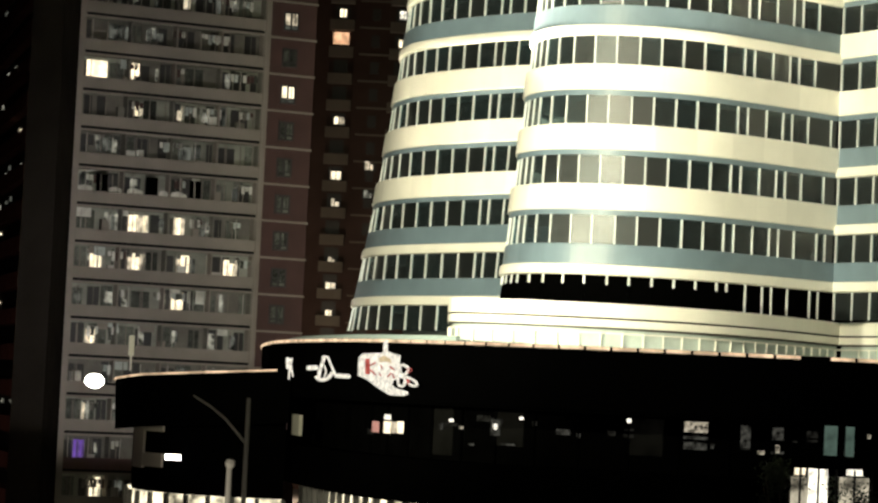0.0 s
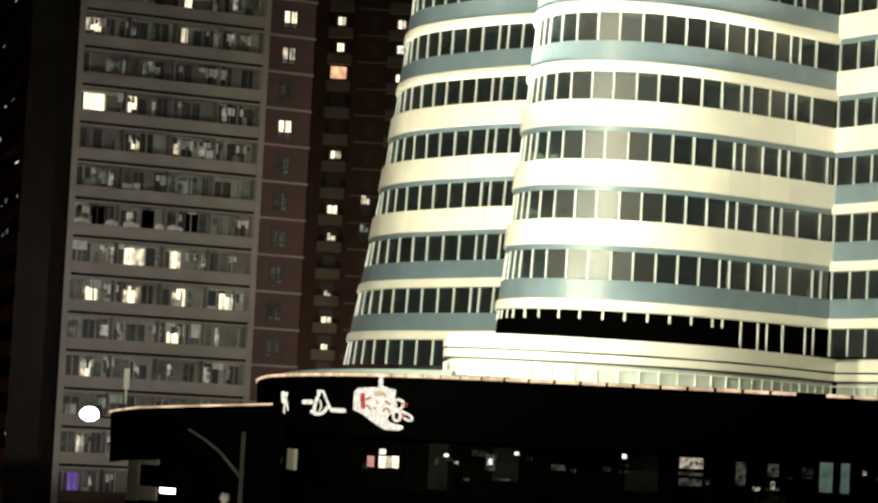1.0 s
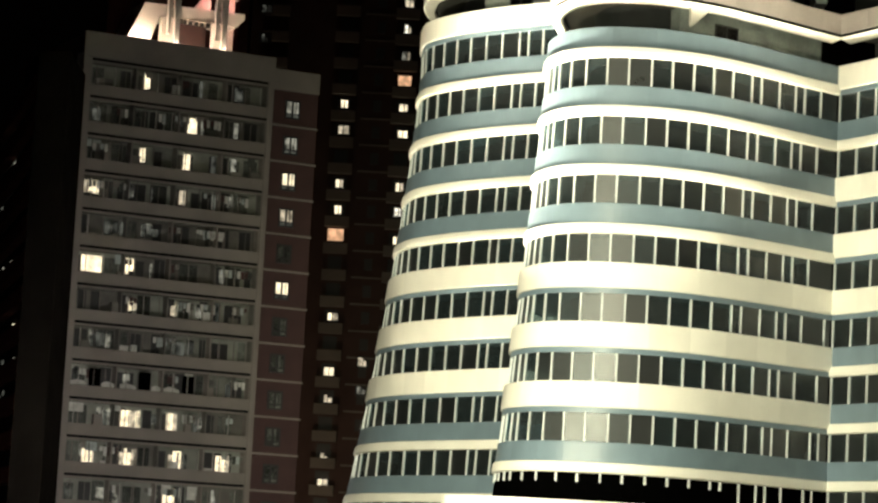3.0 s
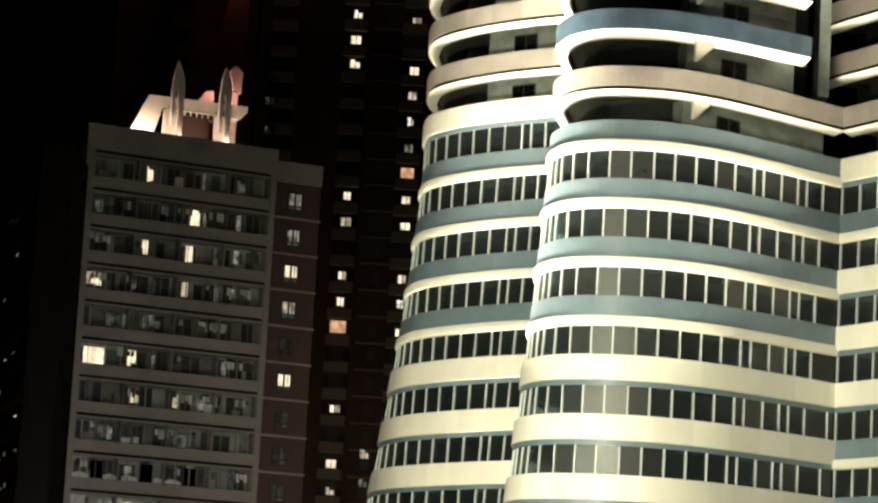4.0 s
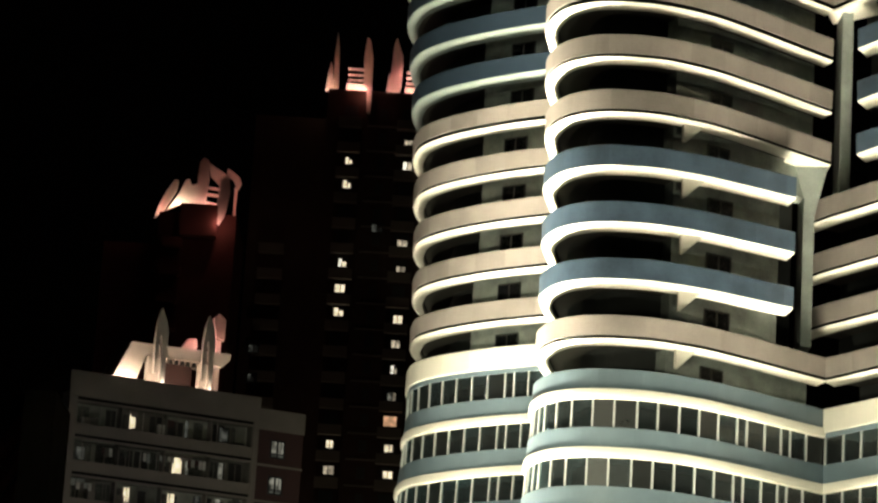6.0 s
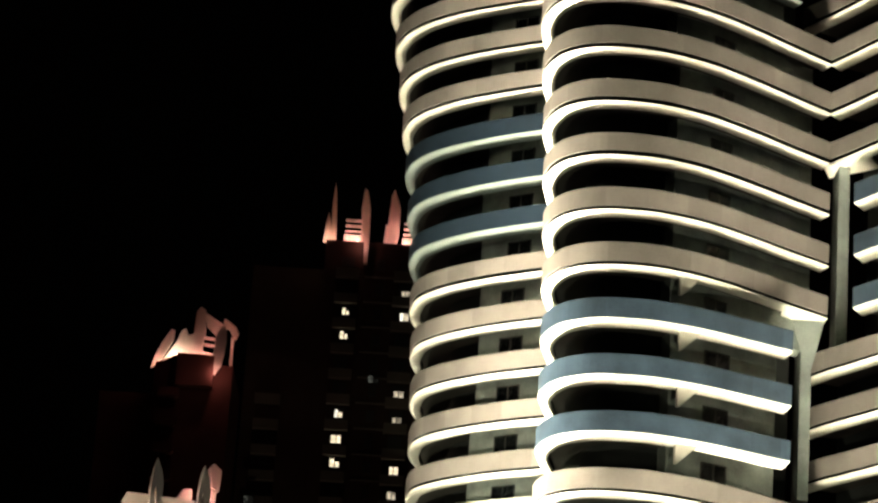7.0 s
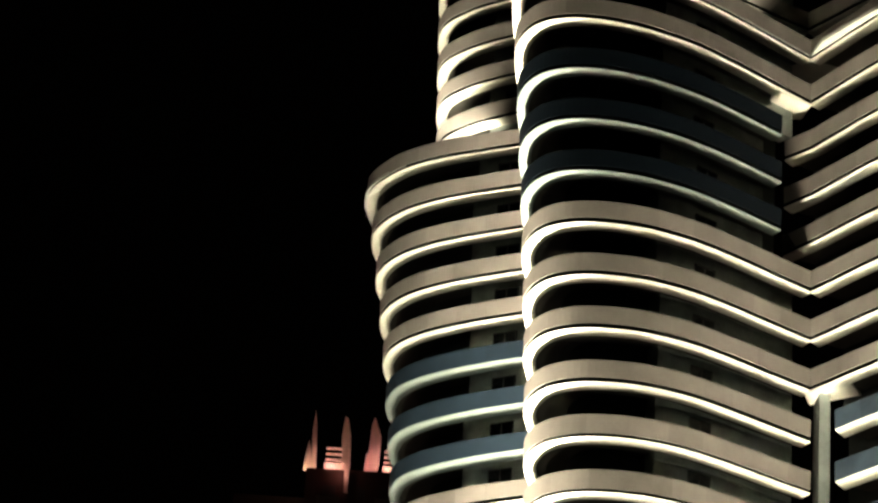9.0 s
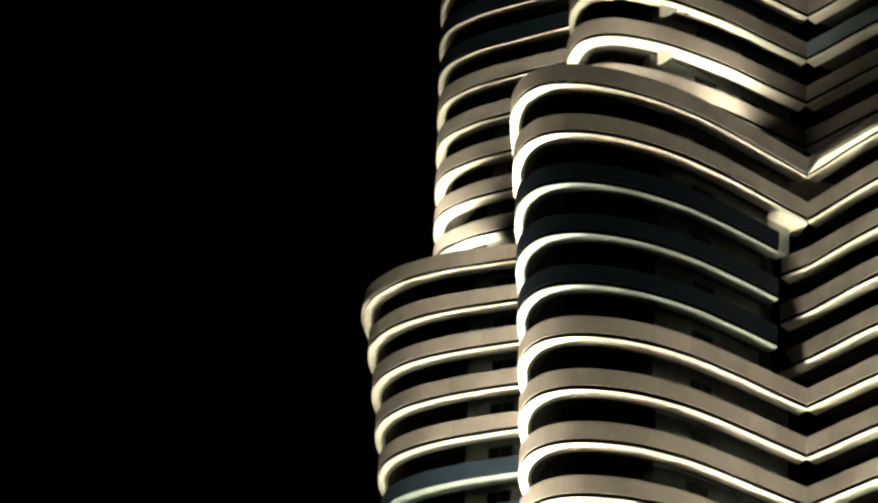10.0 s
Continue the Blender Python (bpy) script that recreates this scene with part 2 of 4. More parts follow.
def prism(name, outline, y0, y1, material, parent, label=""):
    """An outline in x and z, given depth along y."""
    bm = bmesh.new()
    a = [bm.verts.new((x, y0, z)) for x, z in outline]
    b = [bm.verts.new((x, y1, z)) for x, z in outline]
    bm.faces.new(a)
    bm.faces.new(b[::-1])
    for i in range(len(a)):
        j = (i + 1) % len(a)
        bm.faces.new((a[j], a[i], b[i], b[j]))
    bmesh.ops.recalc_face_normals(bm, faces=bm.faces[:])
    return part(name, bm, material, parent, label)


def spline(points, step):
    """A smooth plan line through a few control points, with even steps."""
    p = [Vector(q) for q in points]
    p = [2 * p[0] - p[1]] + p + [2 * p[-1] - p[-2]]
    fine = []
    for i in range(1, len(p) - 2):
        for k in range(24):
            t = k / 24
            fine.append(0.5 * (2 * p[i] + (p[i + 1] - p[i - 1]) * t + (2 * p[i - 1] - 5 * p[i] + 4 * p[i + 1] - p[i + 2]) * t * t
                               + (3 * p[i] - p[i - 1] - 3 * p[i + 1] + p[i + 2]) * t ** 3))
    fine.append(p[-2])
    run = [0.0]
    for a, b in zip(fine, fine[1:]):
        run.append(run[-1] + (b - a).length)
    n = max(2, round(run[-1] / step))
    out, j = [], 0
    for k in range(n + 1):
        d = run[-1] * k / n
        while j < len(run) - 2 and run[j + 1] < d:
            j += 1
        f = (d - run[j]) / max(run[j + 1] - run[j], 1e-9)
        out.append(fine[j].lerp(fine[j + 1], f))
    return out


def outward(path):
    """For each point the way out of the building, square to the path."""
    out = []
    for i in range(len(path)):
        t = (path[min(i + 1, len(path) - 1)] - path[max(i - 1, 0)]).normalized()
        out.append(Vector((t.y, -t.x)))
    return out


def sweep(name, path, profile, material, parent, label="", ways=None, lean=None, base=0.0):
    """A closed profile (way out, height) led along a plan line, closed at both ends; lean is the slope outwards at each point."""
    ways = ways or outward(path)
    lean = lean or [0.0] * len(path)
    n, k = len(path), len(profile)
    verts = [(p.x + w.x * (o + s * (z - base)), p.y + w.y * (o + s * (z - base)), z) for p, w, s in zip(path, ways, lean) for o, z in profile]
    faces = [(i * k + j, (i + 1) * k + j, (i + 1) * k + (j + 1) % k, i * k + (j + 1) % k) for i in range(n - 1) for j in range(k)]
    faces += [tuple(range(k)), tuple((n - 1) * k + j for j in range(k - 1, -1, -1))]
    me = bpy.data.meshes.new(name)
    me.from_pydata(verts, [], faces)
    bm = bmesh.new()
    bm.from_mesh(me)
    bmesh.ops.recalc_face_normals(bm, faces=bm.faces[:])
    bm.to_mesh(me)
    bm.free()
    me.materials.append(material)
    return link(name, me, parent, label)


def rect(o0, o1, z0, z1):
    return [(o0, z0), (o1, z0), (o1, z1), (o0, z1)]


# ---- the tower ----
FLOOR = 3.345
# plan lines of the lobes at their foot, waist and head
MAIN = {
    "foot": [(7.6, 178), (5.4, 170.5), (4.1, 165.5), (3.9, 161.8), (4.35, 159.2), (5.3, 157.2), (6.6, 155.9), (8.2, 155.1), (10.2, 154.8), (12.6, 155.1), (15.3, 156.3), (18.2, 158.5), (21.0, 161.0), (23.5, 163.4)],
    "waist": [(8.6, 176), (7.2, 169), (6.4, 164.5), (6.0, 161.3), (6.2, 159.1), (6.8, 157.2), (7.7, 156.0), (8.9, 155.2), (10.5, 154.9), (12.6, 155.1), (15.3, 156.4), (18.2, 158.7), (21.0, 161.2), (23.3, 163.2)],
    "head": [(6.4, 176), (4.6, 169), (3.9, 164.5), (3.6, 161.0), (3.7, 158.3), (4.4, 156.2), (5.5, 155.0), (7.2, 154.5), (9.4, 154.7), (12.2, 155.8), (15.2, 157.7), (18.2, 160.3), (21.0, 163.0), (23.3, 165.2)],
}
SIDE = {
    "foot": [(0.5, 206), (-3.6, 201), (-5.3, 196.5), (-5.2, 191.5), (-4.2, 187.2), (-2.5, 183.4), (-0.4, 180.0), (1.8, 176.8), (4.0, 173.6), (7.0, 170.0)],
    "waist": [(4, 203), (0.6, 197), (-1.1, 191), (-1.65, 187.5), (-1.6, 185.2), (-1.3, 183.0), (-0.4, 181.0), (1.2, 178.8), (4.0, 176.1), (8.0, 173.2)],
    "head": [(0, 206), (-4.4, 199.5), (-5.75, 193.8), (-5.85, 190.4), (-5.55, 188.8), (-4.75, 187.0), (-3.2, 184.6), (-0.6, 182.3), (2.9, 180.3), (8.0, 177.6)],
}
# the wing that meets the main lobe in the valley
WING = [(23.3, 163.6), (24.4, 161.6), (25.6, 159.3), (27.2, 156.6), (29.4, 154.2), (32.5, 152.9), (36, 153.6), (39, 157), (40.5, 163), (39, 170)]
UPPER_MAIN = [(9.5, 176), (7.7, 168.5), (7.15, 165), (7.2, 163.2), (7.7, 161.6), (8.6, 160.7), (9.7, 160.3), (11.2, 160.35), (13.75, 161.2), (17.7, 163.5), (20.7, 165.8), (23.5, 167.9)]
UPPER_SIDE = [(3, 203), (0.1, 198), (-1.0, 193), (-1.15, 190.3), (-0.9, 188.4), (-0.3, 187.0), (0.6, 185.8), (1.8, 184.5), (4.4, 182.5), (9, 179.3)]
UPPER_WING = [(23.5, 167.9), (24.8, 165.9), (26.2, 163.6), (28, 161.2), (31, 159.5), (34.5, 160), (37, 163), (37.5, 169)]


STEP = 0.42


def lobe(lines, h):
    """The plan line of a lobe h metres over the eye: wide at the foot, narrow at the waist, wide at the head."""
    foot = max(0.0, (34 - h) / 29) ** 1.3
    head = max(0.0, (h - 39) / 41) ** 1.7
    out = []
    for f, w, t in zip(lines["foot"], lines["waist"], lines["head"]):
        f, w, t = Vector(f), Vector(w), Vector(t)
        out.append(w + (f - w) * min(foot, 1.15) + (t - w) * min(head, 1.1))
    return out


def lean_of(lines, h, path, ways):
    """How far the lobe's face moves outwards with each metre of height."""
    lo, hi = spline(lobe(lines, h - 1.6), STEP), spline(lobe(lines, h + 1.74), STEP)
    out = []
    for p, w in zip(path, ways):
        a = min(lo, key=lambda q: abs((q - p).dot(Vector((-w.y, w.x)))) + 0.05 * (q - p).length)
        b = min(hi, key=lambda q: abs((q - p).dot(Vector((-w.y, w.x)))) + 0.05 * (q - p).length)
        out.append((b - a).dot(w) / 3.34)
    return [sum(out[max(0, i - 3):i + 4]) / len(out[max(0, i - 3):i + 4]) for i in range(len(out))]


def panels(name, path, ways, profile, material, parent, run=6, lean=None, base=0.0):
    """The cladding of a band, in panels that butt end to end."""
    for i in range(0, len(path) - 1, run):
        j = min(i + run, len(path) - 1)
        if len(path) - 1 - j < 2:
            j = len(path) - 1
        sweep(name, path[i:j + 1], profile, material, parent, ways=ways[i:j + 1], lean=lean and lean[i:j + 1], base=base)
        if j == len(path) - 1:
            break


def glazed_storey(tower, path, z, fill, white, marks, dark_foot=False, lines=None):
    """A band of cladding whose lower edge is at z, and the row of windows under it, with mullions at marks, metres back from the line's end."""
    ways = outward(path)
    lean = lean_of(lines, z - E_Z, path, ways) if lines else [0.0] * len(path)
    storey = sweep("floor_slab", path, rect(-3.0, -0.25, z + 0.15, z + 1.5), CEILING, tower, ways=ways, lean=lean, base=z)
    if white:
        panels("spandrel_panel", path, ways, [(-0.2, z + 0.34), (0.1, z + 0.30), (0.14, z + 0.36), (0.14, z + 1.68), (0.1, z + 1.74), (-0.2, z + 1.74)], WHITE, storey, lean=lean, base=z)
        sweep("window_head", path, rect(-0.2, 0.02, z, z + 0.29), BLUE, storey, ways=ways, lean=lean, base=z)
    else:
        panels("spandrel_panel", path, ways, [(-0.2, z + 0.62), (0.02, z + 0.62), (0.02, z + 1.70), (-0.03, z + 1.74), (-0.2, z + 1.74)], fill, storey, lean=lean, base=z)
        sweep("drip_lip", path, [(-0.2, z), (0.02, z), (0.14, z + 0.06), (0.16, z + 0.3), (0.14, z + 0.56), (0.06, z + 0.61), (-0.2, z + 0.61)], WHITE, storey, ways=ways, lean=lean, base=z)
    # windows: panes between upright mullions
    length = sum((b - a).length for a, b in zip(path, path[1:])) / (len(path) - 1)

    def face(back):
        i = max(0.0, len(path) - 1 - back / length)
        k = min(int(i), len(path) - 2)
        slope = lean[k] + (lean[k + 1] - lean[k]) * (i - k)
        return path[k].lerp(path[k + 1], i - k) + ways[k].lerp(ways[k + 1], i - k) * (-0.12 - 1.605 * slope), slope

    marks = [m for m in marks if m < length * (len(path) - 1)]
    for right, left in zip(marks, marks[1:]):
        (a, slope), (b, _) = face(left), face(right)
        d = (b - a).normalized()
        m = Matrix.Translation((a.x, a.y, z - 1.605)) @ Matrix.Rotation(math.atan2(d.y, d.x), 4, "Z") @ Matrix.Rotation(math.atan(slope), 4, "X")
        pane = link("pane", PANES(round((b - a).length, 1), DARK_GLASS if dark_foot else GLASS), storey)
        pane.matrix_basis = m
        bar = link("mullion", BAR_SHORT if dark_foot and a.x < 17 else BAR, storey)
        bar.matrix_basis = m
    return storey


def mesh_of(bm, name, material):
    me = bpy.data.meshes.new(name)
    bm.to_mesh(me)
    bm.free()
    me.materials.append(material)
    return me


pane_store = {}


def PANES(w, material):
    if (w, material.name) not in pane_store:
        bm = bmesh.new()
        add_box(bm, 0.0, w, -0.02, 0.02, 0.0, 1.605)
        pane_store[w, material.name] = mesh_of(bm, "pane", material)
    return pane_store[w, material.name]


bm = bmesh.new()
add_box(bm, -0.045, 0.045, -0.1, 0.06, 0.0, 1.6)
BAR = mesh_of(bm, "mullion", MULLION)
bm = bmesh.new()
add_box(bm, -0.055, 0.055, -0.1, 0.06, 1.1, 1.6)
BAR_SHORT = mesh_of(bm, "mullion", MULLION)


def balcony_storey(tower, path, z, fill, lip, split=None, window=None, deep=2.6, shallow=1.5, bracket=False, joint=True):
    """An open gallery: a parapet over a dark joint, a pale lip and soffit under it, and the rooms' wall behind."""
    ways = outward(path)
    storey = sweep("floor_slab", path, rect(-3.2, -0.41, z + 0.14, z + 0.36), SLAB, tower, ways=ways)
    top = z + (0.14 if joint else 0.29)      # outer edge of the lip
    foot = top + ((0.19 if z < 62 else 0.27) if joint else 0.005)
    panels("parapet_panel", path, ways, [(-0.25, foot), (0.03, foot), (0.06, z + 1.46), (0.03, z + 1.51), (-0.12, z + 1.51), (-0.2, z + 1.46)], fill, storey)
    if joint:
        sweep("shadow_joint", path, rect(-0.4, -0.02, top + 0.003, foot - 0.003), GROOVE, storey, ways=ways)
    sweep("soffit_lip", path, [(-0.74, z + 0.13), (-0.74, z - 0.1), (-0.7, z - 0.14), (-0.05, top - 0.12), (0.02, top - 0.05), (0.03, top - 0.01), (0.0, top)], lip, storey, ways=ways)
    if split is None:
        sweep("gallery_wall", path, rect(-deep - 0.2, -deep, z - 1.9, z + 0.13), SHADED_WALL, storey, ways=ways)
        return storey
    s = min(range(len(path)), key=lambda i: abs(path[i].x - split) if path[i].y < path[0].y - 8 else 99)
    # one wall: the left part in the shaded colour, the right part pale
    sweep("gallery_wall", path[:s + 1], rect(-deep - 0.2, -deep, z - 1.9, z + 0.13), SHADED_WALL, storey, ways=ways[:s + 1])
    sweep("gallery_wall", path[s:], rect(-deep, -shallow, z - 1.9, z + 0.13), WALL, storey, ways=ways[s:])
    for x in window or ():
        k = min(range(s, len(path)), key=lambda i: abs(path[i].x - x))
        a = path[k] + ways[k] * (-shallow + 0.02)
        m = Matrix.Translation((a.x, a.y, z - 1.75)) @ Matrix.Rotation(math.atan2(ways[k].x, -ways[k].y), 4, "Z")
        win = link("window", WIN_PANE, storey)
        win.matrix_basis = m
        bar = link("window_frame", WIN_FRAME, storey)
        bar.matrix_basis = m
    if bracket:
        a, w = path[s] + ways[s] * -0.35, ways[s]
        bm = bmesh.new()
        t = Vector((-w.y, w.x))
        corner = [(0, 0.12), (1.5, 0.12), (0.15, -1.15), (0, -1.15)]
        f = [bm.verts.new((a.x + t.x * u, a.y + t.y * u, z + v)) for u, v in corner]
        g = [bm.verts.new((a.x + t.x * u - w.x * 0.2, a.y + t.y * u - w.y * 0.2, z + v)) for u, v in corner]
        bm.faces.new(f)
        bm.faces.new(g[::-1])
        for i in range(4):
            j = (i + 1) % 4
            bm.faces.new((f[j], f[i], g[i], g[j]))
        bmesh.ops.recalc_face_normals(bm, faces=bm.faces[:])
        part("bracket", bm, WHITE, storey)
    return storey


bm = bmesh.new()
add_box(bm, -0.85, 0.85, -0.03, 0.0, 0.0, 1.2)
WIN_PANE = mesh_of(bm, "window", NIGHT_GLASS)
bm = bmesh.new()
for x0, x1, z0, z1 in ((-0.93, 0.93, 1.2, 1.28), (-0.93, 0.93, -0.08, 0.0), (-0.93, -0.85, 0.0, 1.2), (0.85, 0.93, 0.0, 1.2), (-0.05, 0.05, 0.0, 1.2)):
    add_box(bm, x0, x1, -0.07, 0.02, z0, z1)
WIN_FRAME = mesh_of(bm, "window_frame", FRAME_DARK)

tower = thing("tower", pose(0, 0, 0), "curved white and blue-grey high-rise tower with rounded balconies, floodlit from below", "tower")
WING_BLUE = {1, 2, 3, 7, 13, 14, 15}
# uprights between the windows, in metres back from the end of the line: wide panes, and here and there a narrow one that opens
MAIN_BARS = [-1.4, -0.6, 1.5, 2.94, 3.75, 5.2, 6.75, 7.55, 9.11, 10.57, 11.96, 13.32, 14.57, 15.87, 17.11, 18.44, 19.59, 20.88, 21.78, 22.9, 24.0, 25.2, 26.5, 27.8, 29.1]
SIDE_BARS = [1.1, 2.4, 3.5, 4.2, 5.6, 6.95, 8.37, 9.74, 11.2, 12.7, 14.2, 15.7, 17.2, 18.7, 20.2, 21.7]
WING_LENGTH = (len(spline(WING, STEP)) - 1) * STEP
WING_BARS = [WING_LENGTH - 0.1 - 1.7 * q for q in range(7)][::-1]


def main_bars(k):
    """The bars of storey k, which spread as the lobe widens to its foot."""
    marks = [m + 0.23 * (8 - k) + 0.27 * max(0, 5 - k) * (1 - 0.5 * min(1, m / 14)) for m in MAIN_BARS]
    return [0.0] + [m for m in marks if m > 0.5]


def side_bars(j):
    return [m * (1 + 0.02 * (9 - j)) + 0.3 * (9 - j) + 0.13 * (m - 6.5) * min(1, max(0, 5 - j) / 3) for m in SIDE_BARS]


for k in range(1, 24):
    h = 6.7 + FLOOR * (k - 1)
    z = h + E_Z
    path = spline(lobe(MAIN, h), STEP)
    shift = lobe(MAIN, h)[-1] - Vector(WING[0])
    wing = spline([Vector(p) + shift * max(0, 1 - i / 6) for i, p in enumerate(WING)], STEP)
    if k <= 8:
        glazed_storey(tower, path, z, BLUE, k in (2, 3, 4), main_bars(k), k == 1, MAIN)
        glazed_storey(tower, wing, z, BLUE, k not in WING_BLUE, WING_BARS)
        continue
    fill = SHADED_BLUE if k in (10, 11, 12, 19, 20, 21) else CREAM
    cut = [p for p in path if p.x < (20.8 if k < 13 else 21.4)] if k in (10, 11, 12, 19, 20, 21) else path
    if k in (10, 11, 12):      # these three swing out a little towards their free ends
        cut = [p - Vector((0, 1.4)) * max(0, (p.x - 13) / 7.8) ** 1.6 if p.y < path[0].y - 4 else p for p in cut]
    wcut = wing
    if k in (10, 11, 12, 19, 20, 21):      # the wing's galleries run on behind the main lobe's cut ends
        back = Vector((22.2, 165.7)) if k < 13 else Vector((21.9, 166.6))
        wcut = spline([back, wing[0], *wing[3::6]], STEP)
    elif k in (13, 14, 15):
        wcut = [p for p in wing if p.x > 24.4]
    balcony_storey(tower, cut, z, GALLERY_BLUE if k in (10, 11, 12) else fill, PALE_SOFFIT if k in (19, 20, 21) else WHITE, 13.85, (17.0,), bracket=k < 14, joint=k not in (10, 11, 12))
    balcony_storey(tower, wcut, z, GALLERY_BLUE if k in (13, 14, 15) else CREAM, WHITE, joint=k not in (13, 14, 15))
# shaft in the valley, behind the galleries that stop short
shaft = box("service_shaft", 21.75, 22.4, 163.3, 166, E_Z + 35.6, E_Z + 46.7, SHAFT, tower, "pale grey service shaft in the valley")
prism("flared_head", [(21.75, E_Z + 44.6), (22.4, E_Z + 43.6), (23.1, E_Z + 46.7), (21.2, E_Z + 46.7)], 163.2, 163.28, SHAFT, shaft)
shaft = box("service_shaft", 23.85, 24.5, 163.4, 166, E_Z + 45.2, E_Z + 56.8, SHAFT, tower, "pale grey service shaft in the valley")
for k in range(24, 29):
    z = 6.7 + FLOOR * (k - 1) + E_Z
    path = spline(UPPER_MAIN, STEP)
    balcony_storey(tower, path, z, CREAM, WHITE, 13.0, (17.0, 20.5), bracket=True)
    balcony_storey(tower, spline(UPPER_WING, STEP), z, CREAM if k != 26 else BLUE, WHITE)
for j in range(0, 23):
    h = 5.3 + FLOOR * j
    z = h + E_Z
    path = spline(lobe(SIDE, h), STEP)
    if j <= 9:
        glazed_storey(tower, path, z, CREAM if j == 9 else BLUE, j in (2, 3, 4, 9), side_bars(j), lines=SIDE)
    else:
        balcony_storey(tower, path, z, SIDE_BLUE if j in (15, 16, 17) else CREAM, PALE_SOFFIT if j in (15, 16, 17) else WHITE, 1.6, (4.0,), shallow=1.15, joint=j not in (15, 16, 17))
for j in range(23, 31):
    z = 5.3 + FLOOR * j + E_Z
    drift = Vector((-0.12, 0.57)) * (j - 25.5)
    balcony_storey(tower, spline([Vector(p) + drift for p in UPPER_SIDE], STEP), z, SHADED_BLUE if j in (28, 29) else CREAM, WHITE, 2.2, (4.2,), shallow=1.15)
# inner cores that the floors wrap round
def core(lines, z0, z1, name, inset):
    for a, b, m in ((z0, 26, ROOM_WALL), (26, 43, ROOM_WALL), (43, (43 + z1) / 2, SHADED_WALL), ((43 + z1) / 2, z1, SHADED_WALL)):
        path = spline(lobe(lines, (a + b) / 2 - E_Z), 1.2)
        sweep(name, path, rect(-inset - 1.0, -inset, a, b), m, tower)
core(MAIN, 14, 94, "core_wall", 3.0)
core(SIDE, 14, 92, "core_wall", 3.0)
sweep("core_wall", spline(WING, 1.2), rect(-4, -3, 14, 94), SHADED_WALL, tower)
sweep("core_wall", spline(UPPER_MAIN, 1.2), rect(-4, -3, 92, 118), SHADED_WALL, tower)
sweep("core_wall", spline(UPPER_WING, 1.2), rect(-4, -3, 92, 118), SHADED_WALL, tower)
sweep("core_wall", spline(UPPER_SIDE, 1.2), rect(-4, -3, 88, 120), SHADED_WALL, tower)
# terrace decks of the two set-backs
def deck(name, points, z, parent, material, thick=0.25):
    bm = bmesh.new()
    a = [bm.verts.new((x, y, z)) for x, y in points]
    b = [bm.verts.new((x, y, z - thick)) for x, y in points]
    bm.faces.new(a)
    bm.faces.new(b[::-1])
    for i in range(len(a)):
        j = (i + 1) % len(a)
        bm.faces.new((a[j], a[i], b[i], b[j]))
    bmesh.ops.recalc_face_normals(bm, faces=bm.faces[:])
    return part(name, bm, material, parent)
deck("terrace_deck", [(p.x, p.y) for p in spline(MAIN["head"], 0.8)] + [(p.x, p.y) for p in spline(WING, 0.8)][1:], 6.7 + FLOOR * 22 + E_Z + 0.56, tower, ROOF)
deck("terrace_deck", [(p.x, p.y) for p in spline(SIDE["head"], 0.8)], 5.3 + FLOOR * 22 + E_Z + 0.56, tower, ROOF)

# pale soffits where the valley galleries below stop short
for level, points in ((13, [(20.4, 161.2), (23.2, 163.6), (23.2, 166), (20.4, 166)]), (16, [(22.9, 163.8), (23.4, 163.4), (25.2, 160.8), (26.4, 163.4), (23.6, 166)]),
                      (22, [(20.6, 162.6), (23.3, 164.9), (23.0, 167), (20.6, 167)])):
    deck("valley_soffit", points, 6.7 + FLOOR * (level - 1) + E_Z + 0.06, tower, WHITE, 0.12)

# ---- podium ----
podium = thing("podium", pose(0, 0, 0), "dark rounded shopping podium with an amber-lit roof edge", "podium")
RIM = [(-13.2, 226), (-12.3, 210), (-11.0, 194), (-9.6, 181), (-7.4, 170), (-4.6, 160.5), (-0.8, 153.5), (4, 149), (10, 146.6), (16.5, 145.2), (22.5, 145.2), (26, 145), (33, 144.6), (42, 146)]
rim = spline([Vector(p) * 0.952 for p in RIM], 0.9)
ways = outward(rim)
ROOF_Z = E_Z + 2.48
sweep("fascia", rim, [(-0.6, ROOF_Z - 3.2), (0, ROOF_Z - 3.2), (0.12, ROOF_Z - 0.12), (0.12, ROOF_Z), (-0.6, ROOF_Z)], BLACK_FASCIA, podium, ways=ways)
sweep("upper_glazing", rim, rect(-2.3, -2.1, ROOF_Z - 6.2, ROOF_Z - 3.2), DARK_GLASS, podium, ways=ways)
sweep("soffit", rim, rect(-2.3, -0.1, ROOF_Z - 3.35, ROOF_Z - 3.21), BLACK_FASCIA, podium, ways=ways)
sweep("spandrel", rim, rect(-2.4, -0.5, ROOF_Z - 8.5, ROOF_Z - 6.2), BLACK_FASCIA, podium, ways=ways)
m = next(i for i, p in enumerate(rim) if p.x > -8.6)
sweep("shop_glazing", rim[m:], rect(-2.0, -1.8, 0.2, ROOF_Z - 8.5), SHOP, podium, "lit shopfronts under the dark podium", ways=ways[m:])
deck("roof_deck", [(p.x, p.y) for p in rim] + [(60, 205), (-5, 215)], ROOF_Z - 0.3, podium, ROOF, 0.3)
# amber strip in lengths with gaps
edge = spline([Vector(p) * 0.952 for p in RIM], 0.15)
edge_ways = outward(edge)
